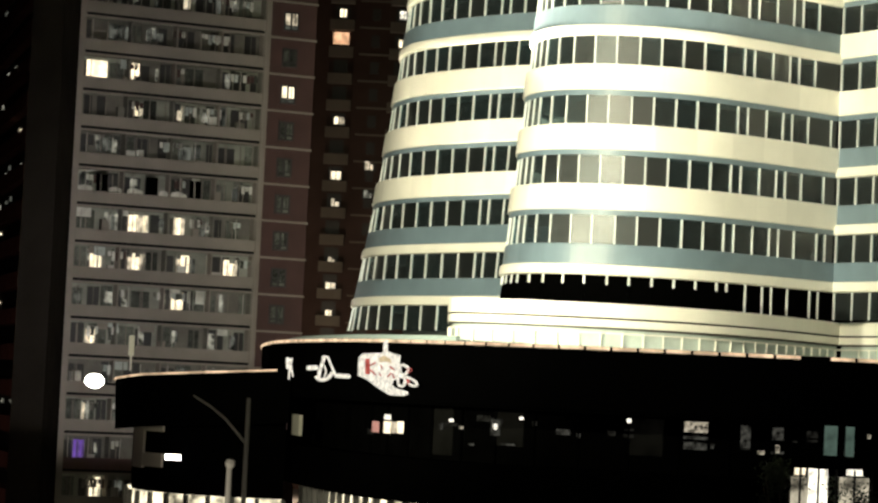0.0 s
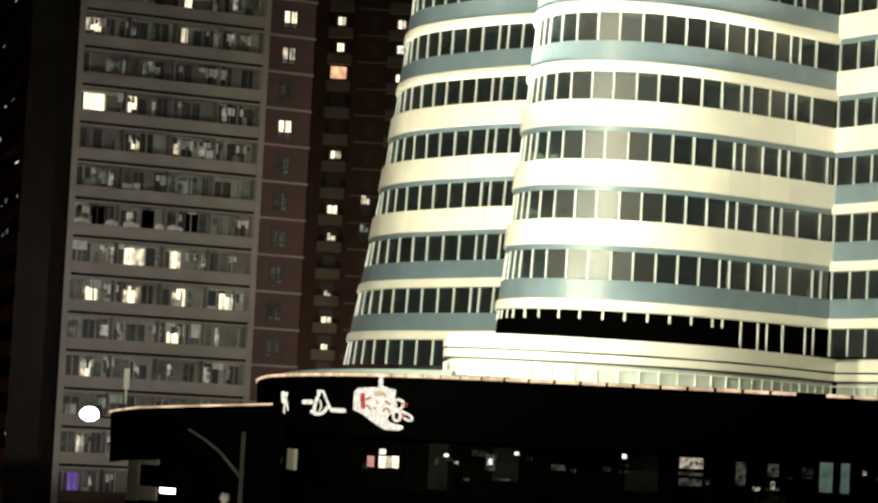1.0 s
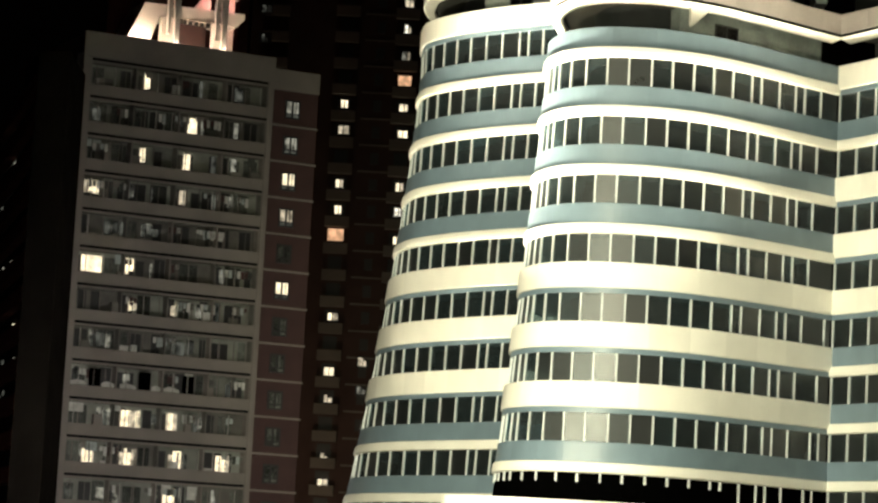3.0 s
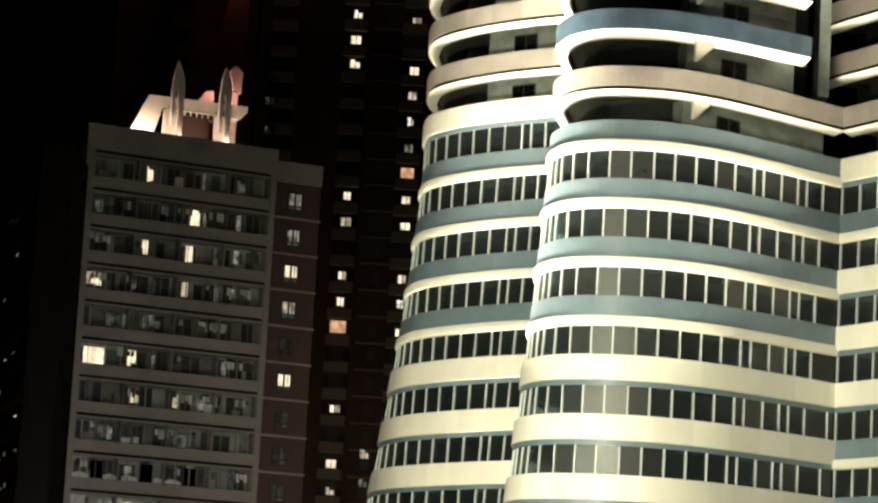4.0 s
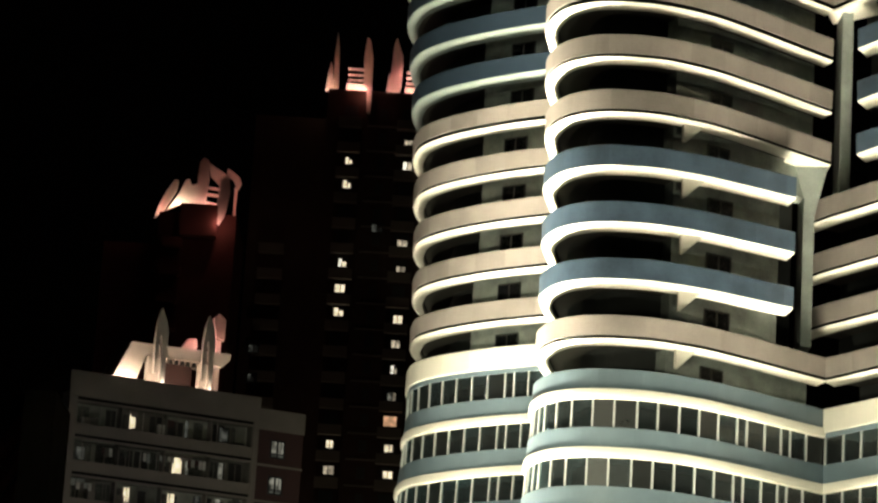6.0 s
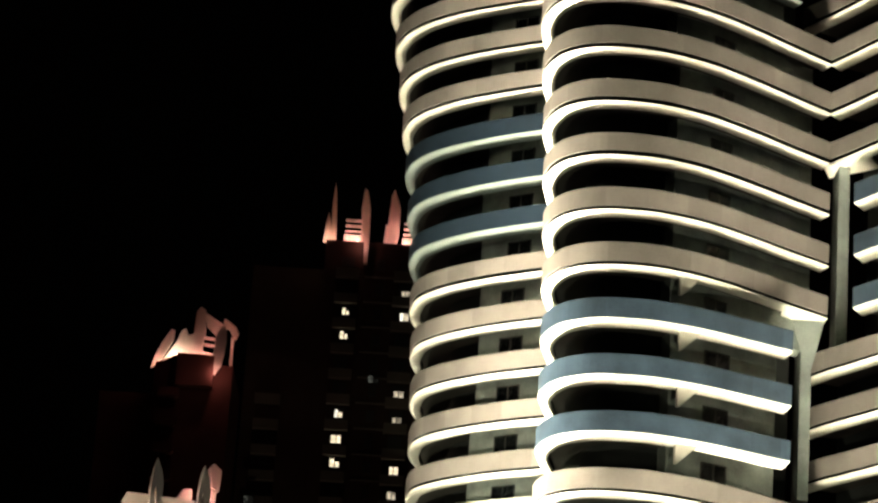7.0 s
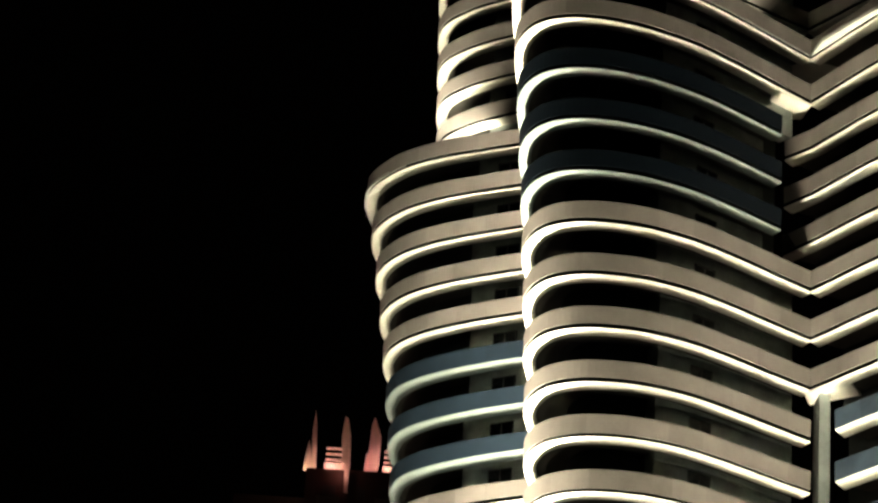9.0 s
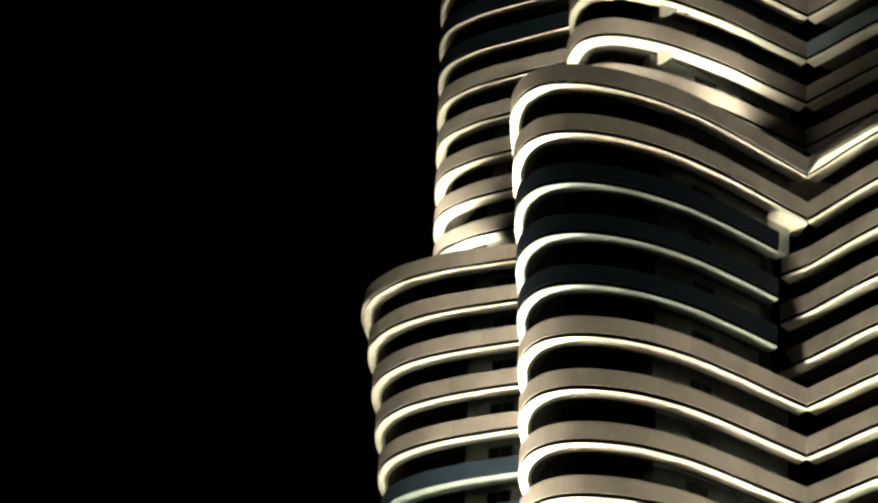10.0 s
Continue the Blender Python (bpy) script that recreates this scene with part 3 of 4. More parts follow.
for i in range(40, len(edge) - 8, 9):
    if abs(edge[i].x - 18.95) < 0.6:
        continue
    sweep("light_strip", edge[i:i + 9:2], rect(0.13, 0.2, ROOF_Z - 0.18, ROOF_Z - 0.01), LED, podium, ways=edge_ways[i:i + 9:2])
# terrace ring at the tower's foot
ring = thing("terrace_ring", pose(0, 0, 0), "white stepped terrace ring with a glass balustrade round the tower foot", "terrace")
RING = [(1.2, 162), (1.15, 154.5), (1.8, 152.2), (4.5, 150.6), (8.5, 150.0), (12.5, 150.9), (16.5, 153.6), (20, 158), (24.2, 165)]
rp = spline(RING, 0.6)
for z0, z1, o, m in ((4.24, 5.0, 0.1, WHITE), (4.14, 4.23, 0.0, GROOVE), (3.72, 4.13, 0.08, WHITE), (3.62, 3.71, 0.02, SLAB), (1.9, 3.6, -0.15, RING_WALL)):
    sweep("band", rp, rect(-1.2, o, E_Z + z0, E_Z + z1), m, ring)
rw = [Vector((24.2, 165)), Vector((26.5, 159.5)), Vector((30, 155)), Vector((36, 154))]
rw = spline(rw, 0.6)
for z0, z1, o, m in ((4.24, 5.0, 0.1, WHITE), (4.14, 4.23, 0.0, GROOVE), (3.72, 4.13, 0.08, WHITE), (3.62, 3.71, 0.02, SLAB), (1.9, 3.6, -0.15, RING_WALL)):
    sweep("band", rw, rect(-1.2, o, E_Z + z0, E_Z + z1), m, ring)

# ---- the lower podium wing ----
annex = thing("podium_annex", pose(0, 0, 0), "low dark annex with a swept canopy edged in amber light", "annex")
AN = [(-19.6, 178), (-18.6, 171), (-16.4, 167.5), (-13.4, 165.6), (-10.2, 165), (-8.0, 165.2)]
an = spline(AN, 0.8)
aw = outward(an)
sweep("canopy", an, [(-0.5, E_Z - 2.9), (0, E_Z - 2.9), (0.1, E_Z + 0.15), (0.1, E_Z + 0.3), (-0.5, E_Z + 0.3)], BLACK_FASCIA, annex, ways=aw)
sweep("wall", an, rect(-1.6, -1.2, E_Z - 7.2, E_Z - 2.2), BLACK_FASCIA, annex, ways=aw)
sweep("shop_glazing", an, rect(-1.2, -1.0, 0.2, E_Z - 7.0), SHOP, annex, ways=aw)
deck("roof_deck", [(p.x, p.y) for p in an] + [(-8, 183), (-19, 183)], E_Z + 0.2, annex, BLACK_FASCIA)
for i in range(0, len(an) - 2, 2):
    sweep("light_strip", an[i:i + 3], rect(0.11, 0.18, E_Z + 0.17, E_Z + 0.29), LED, annex, ways=aw[i:i + 3])

# ---- apartment slab ----
flat = thing("apartment_slab", pose(-27.5, 212.2, 0, 0, 0, math.degrees(math.atan2(7.0, 13.75))), "beige apartment block with glazed balconies, some rooms lit", "apartment block")
TOP, W, FH = E_Z + 41.0, 15.45, 2.9
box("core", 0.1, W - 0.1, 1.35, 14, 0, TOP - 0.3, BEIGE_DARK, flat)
box("pier", -0.35, 0.35, -0.1, 1.5, 0, TOP - 1.6, BEIGE, flat, bevel=0.03)
box("pier", W - 0.25, W + 0.2, -0.15, 1.5, 0, TOP - 1.6, BEIGE, flat, bevel=0.03)
box("roof_parapet", -0.4, W + 0.2, -0.2, 0.05, TOP - 2.0, TOP, BEIGE, flat, bevel=0.04)
box("shadow_gap", 0.35, W - 0.25, 0.1, 0.4, TOP - 2.16, TOP - 2.0, GROOVE, flat)
box("roof_slab", -0.3, W + 0.1, 0.05, 14, TOP - 1.75, TOP - 0.25, DARK_BRICK, flat)
box("end_wall", -0.3, 0.1, 1.5, 14, 0, TOP - 1.75, DARK_BRICK, flat)
lit_flat = {0: ((0.33, 0.5, "warm"),), 1: ((0.6, 0.8, "bright"), (0.85, 0.4, "dim")), 2: ((0.33, 0.5, "warm"), (0.58, 0.6, "bright")),
            3: ((0.06, 1.3, "warm"), (0.28, 0.5, "dim"), (0.57, 0.6, "warm"), (0.84, 0.5, "dim")), 4: ((0.2, 1.6, "faint"), (0.4, 1.4, "faint")),
            5: ((0.09, 1.7, "bright"), (0.3, 0.7, "warm"), (0.82, 0.5, "dim")), 6: ((0.33, 0.7, "warm"), (0.56, 0.5, "warm")), 7: ((0.15, 1.2, "faint"),),
            8: (), 9: ((0.22, 1.4, "dim"), (0.36, 1.6, "warm"), (0.59, 0.9, "warm")), 10: ((0.14, 1.0, "warm"), (0.36, 1.4, "warm"), (0.62, 1.1, "warm"), (0.89, 1.2, "warm")),
            11: ((0.05, 0.6, "dim"), (0.6, 1.0, "warm"), (0.85, 0.4, "dim")), 12: ((0.13, 0.8, "warm"), (0.59, 0.3, "dim")), 13: (), 14: ((0.13, 0.7, "soft"), (0.3, 1.0, "faint")),
            15: ((0.1, 0.9, "purple"),), 16: ((0.2, 0.9, "warm"), (0.5, 1.2, "warm"))}
bays = [0.35, 4.1, 7.9, 11.7, W - 0.25]
for f in range(17):
    z1 = TOP - 2.38 - FH * f          # head of the window strip
    z0 = z1 - 1.63
    band = box("balcony_band", 0.35, W - 0.25, -0.05, 0.12, z0 - 0.9, z0 - 0.01, BEIGE if f != 15 else RED, flat, bevel=0.02)
    box("head_rail", 0.35, W - 0.25, 0.0, 0.1, z1, z1 + 0.17, BEIGE, flat)
    box("slab_edge", 0.35, W - 0.25, 0.06, 1.35, z0 - 1.1, z0 - 0.9, GROOVE, flat)
    for a, b in zip(bays, bays[1:]):
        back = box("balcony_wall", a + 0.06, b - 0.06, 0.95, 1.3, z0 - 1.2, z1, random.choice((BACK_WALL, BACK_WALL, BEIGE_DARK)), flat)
        x = a + random.uniform(0.15, 0.5)
        while x < b - 0.6:
            d = min(random.uniform(0.5, 1.5), b - x - 0.15)
            opening = box("balcony_window", x, x + d, 0.9, 0.97, z0 - 1.1, z1 - random.choice((0.1, 0.2, 0.35)), random.choice((FRAME_DARK, FRAME_DARK, DIM_GLASS)), back)
            if d > 0.8:
                box("window_bar", x + d * 0.5 - 0.03, x + d * 0.5 + 0.03, 0.86, 0.9, z0 - 1.0, z1 - 0.2, random.choice((BEIGE, BEIGE_DARK)), back)
            x += d + random.choice((0.15, 0.4, 0.9, 1.4))
        for q in range(random.choice((1, 2, 3))):      # glazing posts along the parapet
            x = a + (b - a) * (q + 0.5 + random.uniform(-0.2, 0.2)) / 3
            box("glazing_post", x - 0.025, x + 0.025, 0.03, 0.08, z0, z1 - 0.14, random.choice((BEIGE, BEIGE_DARK, STEEL)), flat)
        box("partition", b - 0.06, b + 0.06, 0.1, 1.35, z0, z1, BEIGE if random.random() < 0.6 else BEIGE_DARK, flat)
    if f == 8:
        for x in (1.9, 6.0, 9.6):
            box("open_window", x, x + 0.95, 0.2, 0.25, z0 + 0.02, z1 - 0.25, BLACK_FASCIA, flat)
        for x, d in ((0.5, 1.3), (3.0, 1.2), (4.5, 1.3), (7.1, 0.9), (8.1, 1.3)):
            prism("net_drape", [(x, z0 + 0.02), (x + d, z0 + 0.02), (x + d, z0 + 0.22), (x + d * 0.75, z0 + 0.34), (x + d * 0.4, z0 + 0.45), (x, z0 + 0.3)], 0.3, 0.33, CLOTH, flat)
    for u, w, kind in lit_flat[f]:
        x, room = 0.35 + u * (W - 0.6) - w / 2, None
        x = max(x, 0.42)
        head = z1 - random.uniform(0.2, 0.38)
        while w > 0.08:
            d = w if kind == "bright" else min(w, random.uniform(0.22, 0.6))
            hi = head - random.choice((0, 0, 0.04, 0.3))
            lo = z0 + (random.uniform(0.15, 0.45) if f < 9 and kind != "bright" else -0.1)
            tone = random.choice((kind, kind, {"bright": "warm", "warm": "soft", "soft": "dim", "dim": "faint"}.get(kind, kind)))
            room = box("lit_window", x, x + d - 0.05, 0.70, 0.74, lo, hi, LIT[tone], flat)
            if d > 0.4 and kind != "bright":
                box("curtain", x + d * 0.55, x + d * random.uniform(0.65, 0.8), 0.66, 0.69, lo, hi - 0.1, BEIGE_DARK, room)
            x, w = x + d, w - d
    for q in range(5 if f > 6 else 2):       # dim light behind some of the glazing
        x, d = random.uniform(0.5, W - 1.4), random.uniform(0.15, 0.7)
        box("lit_window", x, x + d, 0.76, 0.79, z0 + random.uniform(-0.1, 0.5), z1 - random.uniform(0.15, 0.6), LIT[random.choice(("faint", "faint", "faint", "dim"))], flat)
    for q in range(7):
        x = random.uniform(0.5, W - 1.2)
        kind = random.random()
        if kind < 0.45:      # washing on a line
            n = random.randint(2, 5)
            wash = box("clothes_line", x, x + n * 0.32, 0.4, 0.42, z1 - 0.36, z1 - 0.34, STEEL, flat)
            for c in range(n):
                d = random.uniform(0.3, 0.75)
                box("garment", x + c * 0.32 + 0.02, x + c * 0.32 + 0.28, 0.39, 0.43, z1 - 0.36 - d, z1 - 0.36, random.choice((CLOTH, CLOTH, DIM_GLASS, RED, BEIGE_DARK, WALL)), wash)
        elif kind < 0.7:     # cupboards and boxes behind the parapet
            box("cupboard", x, x + random.uniform(0.4, 0.9), 0.3, 0.66, z0 - 0.6, z0 + random.uniform(0.15, 0.8), random.choice((BEIGE, BEIGE_DARK, CLOTH, STEEL)), flat)
        else:                # pale blinds
            box("blind", x, x + random.uniform(0.5, 1.3), 0.66, 0.69, z1 - random.uniform(0.4, 1.1), z1 - 0.04, random.choice((CLOTH, BEIGE, WALL, DIM_GLASS)), flat)
wing_top = TOP - 0.75
box("red_wing", W + 0.2, W + 4.25, 0.3, 14, 0, wing_top - 1.7, RED, flat, "red-brown rendered stair wing")
box("wing_parapet", W + 0.2, W + 4.3, 0.15, 14, wing_top - 1.7, wing_top, BEIGE, flat, bevel=0.04)
lit_wing = {0: "dim", 1: "dim", 2: "warm", 3: "soft", 5: "warm"}
for f in range(17):
    z = wing_top - 1.7 - FH * (f + 1)
    box("string_course", W + 0.2, W + 4.3, 0.12, 0.32, z, z + 0.16, BEIGE, flat)
    wx = W + 1.5
    win = box("stair_window", wx - 0.1, wx + 1.2, 0.22, 0.31, z + 0.7, z + 2.2, FRAME_DARK, flat)
    for x0, x1, za, zb in ((0.04, 0.42, 1.15, 2.05), (0.62, 0.8, 1.15, 2.05), (0.88, 1.04, 1.15, 2.05), (0.04, 0.42, 0.82, 1.02), (0.62, 1.04, 0.82, 1.02)):
        tone = lit_wing.get(f)
        glass = DIM_GLASS if not tone else LIT[tone] if za > 1 else LIT["faint"]
        box("pane", wx + x0, wx + x1, 0.18, 0.23, z + za, z + zb, glass, win)
# roof crown of the slab
crown = thing("pavilion", flat.matrix_basis @ pose(0, 0, TOP), "pale roof pavilion with two tall pierced fins, lit from below", "roof pavilion")
prism("canopy", [(3.7, 0.1), (5.2, 3.4), (13.7, 3.6), (13.7, 3.1), (13.0, 2.4), (11.9, 2.6), (6.5, 2.5), (5.7, 0.1)], 2.2, 5.5, CROWN, crown)
for x0, x1 in ((6.6, 7.8), (11.0, 12.0)):
    box("pillar", x0, x1, 2.0, 2.6, -0.25, 2.45, CROWN, crown, bevel=0.04)
for x in (6.5, 10.55):      # wishbone fins: a long leg, a short leg and a leaning point
    prism("fin", [(x + 0.62, -0.25), (x + 1.0, -0.25), (x + 1.0, 2.2), (x + 1.05, 4.2), (x + 0.85, 5.1), (x + 0.4, 6.1), (x + 0.15, 5.2), (x, 3.6), (x + 0.05, 0.8), (x + 0.25, 0.8), (x + 0.3, 3.4), (x + 0.42, 4.0), (x + 0.6, 3.0), (x + 0.66, 1.7)], 0.45, 0.8, CROWN, crown)
for q in range(5):
    box("vent", 8.4 + q * 0.5, 8.7 + q * 0.5, 2.05, 2.19, 2.05, 2.4, FRAME_DARK, crown)
prism("screen_wall", [(7.8, -0.25), (11.0, -0.25), (11.0, 2.4), (7.8, 2.4)], 3.6, 3.9, RED, crown)
prism("rear_fin", [(10.3, 3.4), (11.7, 3.4), (12.3, 4.6), (12.2, 5.3), (11.5, 5.2)], 6.0, 6.4, CROWN, crown)
prism("rear_fin", [(13.9, 5.7), (14.6, 5.4), (14.7, 7.2), (14.0, 7.7), (13.6, 7.2)], 6.0, 6.4, CROWN, crown)
prism("rear_post", [(14.0, -0.25), (14.4, -0.25), (14.4, 5.5), (14.0, 5.5)], 6.1, 6.4, CROWN, crown)
for x, y, z, watts, tint in ((4.7, 1.2, 0.05, 640, (1.0, 0.78, 0.58)), (8.8, 1.2, 0.05, 430, (1.0, 0.74, 0.54)), (12.9, 1.2, 0.05, 380, (1.0, 0.74, 0.54)), (7.35, 0.25, -0.12, 90, (1.0, 0.88, 0.68)), (11.4, 0.25, -0.12, 90, (1.0, 0.88, 0.68)),
                             (13.0, 5.5, 4.4, 330, (1.0, 0.42, 0.36))):
    bulb("crown_light", flat.matrix_basis @ Vector((x, y, TOP + z)), watts, tint, 0.05)

# ---- far towers ----
far = thing("far_tower", pose(-15.0, 300, 0), "dark red-brown residential tower with scattered lit windows and a lit crown", "tower")
FT, FF = E_Z + 92.0, 2.905
box("wall", 1.4, 18, 1.2, 18, 0, FT, DARK_BRICK, far)
box("left_wall", -6.6, 1.4, 3.0, 18, 0, FT - 3, DARK_BRICK, far)
for f in range(-2, int(FT / FF)):
    z = E_Z + 72.0 - FF * (f - 4) - 0.7      # sill line
    for x in (4.1, 10.6):
        box("balcony", x - 1.3, x + 1.3, 0.2, 1.2, z - 1.25, z - 0.15, DARK_GREY, far)
        win = box("window", x - 0.75, x + 0.75, 1.12, 1.22, z, z + 1.4, FRAME_DARK, far)
    box("window", 7.3, 8.2, 1.12, 1.22, z, z + 1.3, FRAME_DARK, far)
    box("string_course", 6.0, 9.3, 1.05, 1.22, z - 0.9, z - 0.7, DARK_GREY, far)
    if f > 2:
        box("balcony", -5.2, -2.4, 2.0, 3.0, z - 1.25, z - 0.15, DARK_GREY, far)
for x, rows in ((4.2, (83.8, 81.0, 72.0, 69.1, 66.4, 51.7, 48.8, 42.9, 40.0, 28.4, 22.4, 19.5, 13.3, 10.4, 7.5)),
                (10.7, (86.1, 83.5, 74.6, 71.6, 65.9, 63.2, 60.3, 57.3, 51.6, 48.7, 42.8, 40.1, 37.0)), (7.8, (76.2, 23.6, 20.6)), (-4.9, (61.8, 58.5))):
    for h in rows:
        kind = "faint" if h in (76.2, 61.8, 58.5) else "dim" if h in (57.3, 20.6) else random.choice(("warm", "warm", "soft", "bright"))
        w0, w1, top = random.uniform(0.35, 0.6), random.uniform(0.25, 0.6), random.uniform(0.3, 0.48)
        frame_ob = box("window_frame", x - 0.7, x + 0.7, 1.06, 1.11, E_Z + h - 0.6, E_Z + h + 0.6, FRAME_DARK, far)
        box("lit_pane", x - w0, x - 0.05, 1.0, 1.05, E_Z + h - 0.45, E_Z + h + top, LIT[kind], frame_ob)
        box("lit_pane", x + 0.05, x + w1, 1.0, 1.05, E_Z + h - 0.45, E_Z + h + top - random.choice((0, 0, 0.3)), LIT[random.choice((kind, "soft", "warm")) if kind != "faint" else "shade"], frame_ob)
box("lit_window", 3.2, 4.9, 1.03, 1.1, E_Z + 36.6, E_Z + 37.9, LIT["orange"], far)
box("lit_window", 9.9, 11.3, 1.03, 1.1, E_Z + 54.0, E_Z + 55.1, LIT["orange"], far)


for outline, y in (([(1.0, 0), (1.2, 2.2), (1.45, 3.6), (1.7, 2.7), (1.9, 0)], 2.0), ([(1.8, 0), (1.75, 4.9), (1.95, 7.3), (2.2, 5.6), (2.45, 0)], 2.6),
                   ([(5.3, 0), (5.1, 4.4), (5.3, 6.8), (5.7, 6.5), (6.1, 4.5), (6.2, 0)], 2.4), ([(5.5, 2.2), (6.15, 1.9), (6.25, -1.2), (6.2, -2.7), (5.8, -2.6), (5.7, -0.6)], 0.7),
                   ([(8.2, 0), (8.2, 2.6), (8.4, 6.0), (8.7, 6.9), (9.5, 4.7), (9.5, 1.4), (9.2, 0)], 2.4), ([(7.8, 0), (8.0, 2.6), (8.25, 2.3), (8.2, 0)], 2.0),
                   ([(12.0, 0), (12.0, 3.4), (12.4, 6.6), (13.0, 5.0), (13.0, 0)], 2.4)):
    prism("crown_fin", outline, y, y + 0.4, CROWN, far).location = (0, 0, FT - 0.05)
for x, w in ((3.3, 2.2), (9.9, 1.7)):
    box("crown_base", x, x + w, 2.5, 3.2, FT - 0.05, FT + 1.2, CROWN, far)
    for q in range(3):
        box("crown_rail", x + 0.1, x + w, 2.8, 3.1, FT + 1.5 + q * 0.65, FT + 1.8 + q * 0.65, CROWN, far)
for x, y, z, watts, tint in ((0.9, 1.6, 0.25, 130, (1.0, 0.6, 0.4)), (2.9, 1.9, 0.3, 160, (1.0, 0.44, 0.34)), (4.6, 1.8, 0.3, 250, (1.0, 0.5, 0.38)), (5.3, 0.2, -0.6, 60, (1.0, 0.42, 0.34)), (7.4, 1.6, 0.3, 170, (1.0, 0.48, 0.37)),
                             (10.4, 1.7, 0.3, 240, (1.0, 0.46, 0.36)), (9.8, 2.0, 2.4, 70, (1.0, 0.40, 0.33))):
    bulb("crown_light", (-15.0 + x, 300 + y, FT + z), watts, tint, 0.06)
near = thing("crowned_tower", pose(-29.0, 280, 0), "dark red-brown tower whose pale crown is lit pink", "tower")
PT = E_Z + 71.5
box("wall", -0.3, 7.7, 1.0, 14, 0, PT, NEAR_BRICK, near)
prism("roof_block", [(2.0, -2.6), (5.8, -2.6), (5.8, 0.65), (2.0, 0.75)], -0.3, 1.0, NEAR_BRICK, near).location = (0, 0, PT)
box("side_wall", -6, 1.0, 3.0, 14, 0, PT - 3, NEAR_BRICK, near)
for f in range(22):
    z = PT - 4 - 2.9 * f
    box("balcony", 0.2, 2.4, -0.4, 1.0, z, z + 1.1, NEAR_BRICK, near, bevel=0.15)
for name, outline, y in (("crown_fin", [(-0.9, -0.5), (-0.5, 1.0), (0.2, 2.6), (0.9, 3.8), (1.3, 3.7), (1.2, 2.6), (0.6, 1.4), (0.1, 0.4)], 2.0), ("crown_screen", [(0.2, 0.5), (1.5, 2.6), (2.0, 3.9), (2.4, 4.1), (2.7, 3.4), (3.3, 3.6), (3.5, 1.1), (1.9, 1.45)], 2.5),
                         ("crown_post", [(3.4, 0.5), (3.3, 4.2), (3.4, 5.9), (3.8, 6.4), (4.3, 6.1), (4.5, 4.0), (4.2, 0.5)], 2.0), ("crown_beam", [(4.2, 6.1), (6.3, 4.8), (6.5, 3.4), (5.8, 3.4), (4.5, 4.6)], 2.9),
                         ("crown_rail", [(4.3, 3.4), (5.9, 3.2), (5.9, 2.9), (4.3, 3.1)], 2.4), ("crown_rail", [(4.2, 2.7), (5.9, 2.5), (5.9, 2.2), (4.2, 2.4)], 2.4), ("crown_base", [(4.1, 0.3), (5.7, 0.3), (5.7, 1.5), (4.1, 1.8)], 2.4),
                         ("crown_fin", [(5.8, 3.5), (6.7, 4.1), (6.9, 2.3), (6.7, 0.8), (6.5, -0.3), (6.0, -1.3), (5.6, -1.0), (5.6, 0.5), (5.7, 2.0)], 0.2),
                         ("crown_hook", [(6.2, 4.5), (6.3, 5.5), (6.8, 5.2), (7.6, 4.6), (7.9, 3.9), (7.6, 3.2), (7.2, 3.8), (6.9, 4.3)], 2.6), ("crown_strut", [(7.15, 0.3), (7.45, 0.3), (7.45, 3.4), (7.15, 3.6)], 2.8)):
    prism(name, outline, y, y + 0.4, CROWN, near).location = (0, 0, PT)
for x, y, z, watts, tint in ((-0.2, 1.3, 0.2, 80, (1.0, 0.46, 0.36)), (1.7, 1.9, 1.1, 240, (1.0, 0.74, 0.52)), (3.4, 1.4, 1.0, 70, (1.0, 0.44, 0.36)), (4.9, 1.6, 0.9, 130, (1.0, 0.42, 0.34)), (6.1, -0.7, -1.3, 110, (1.0, 0.42, 0.35)),
                             (6.2, 1.8, 3.0, 80, (1.0, 0.40, 0.33)), (3.6, -2.8, -2.2, 20, (1.0, 0.5, 0.45))):
    bulb("crown_light", (-29.0 + x, 280 + y, PT + z), watts, tint, 0.06)

# ---- dark block at the street corner ----
dark = thing("corner_block", pose(-29.3, 200, 0), "unlit dark red-brown corner block with deep window bands", "apartment block")
DT = E_Z + 37
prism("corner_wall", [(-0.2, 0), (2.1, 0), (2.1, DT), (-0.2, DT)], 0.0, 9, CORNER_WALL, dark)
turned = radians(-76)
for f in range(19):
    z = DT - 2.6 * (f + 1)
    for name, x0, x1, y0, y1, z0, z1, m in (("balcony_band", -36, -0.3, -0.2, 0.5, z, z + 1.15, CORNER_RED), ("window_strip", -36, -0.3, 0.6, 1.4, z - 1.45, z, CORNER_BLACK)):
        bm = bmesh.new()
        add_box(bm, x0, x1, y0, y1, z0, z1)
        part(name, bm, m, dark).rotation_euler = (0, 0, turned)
    for q in range(random.choice((0, 1, 2, 3))):
        bm = bmesh.new()
        x, lo = random.uniform(-30, -2), z - random.uniform(0.5, 1.2)
        add_box(bm, x, x + random.uniform(0.5, 1.6), 0.5, 0.56, lo, lo + random.uniform(0.15, 0.4))
        part("lit_window", bm, LIT[random.choice(("dim", "faint", "dim", "warm"))], dark).rotation_euler = (0, 0, turned)

# ---- street ----
def bearing(turn, rise, away):
    """The place at that turn to the right, rise and distance ahead of the eye."""
    a, e = radians(turn), radians(rise)
    return Vector((away * math.tan(a), away, E_Z + away / math.cos(a) * math.tan(e)))


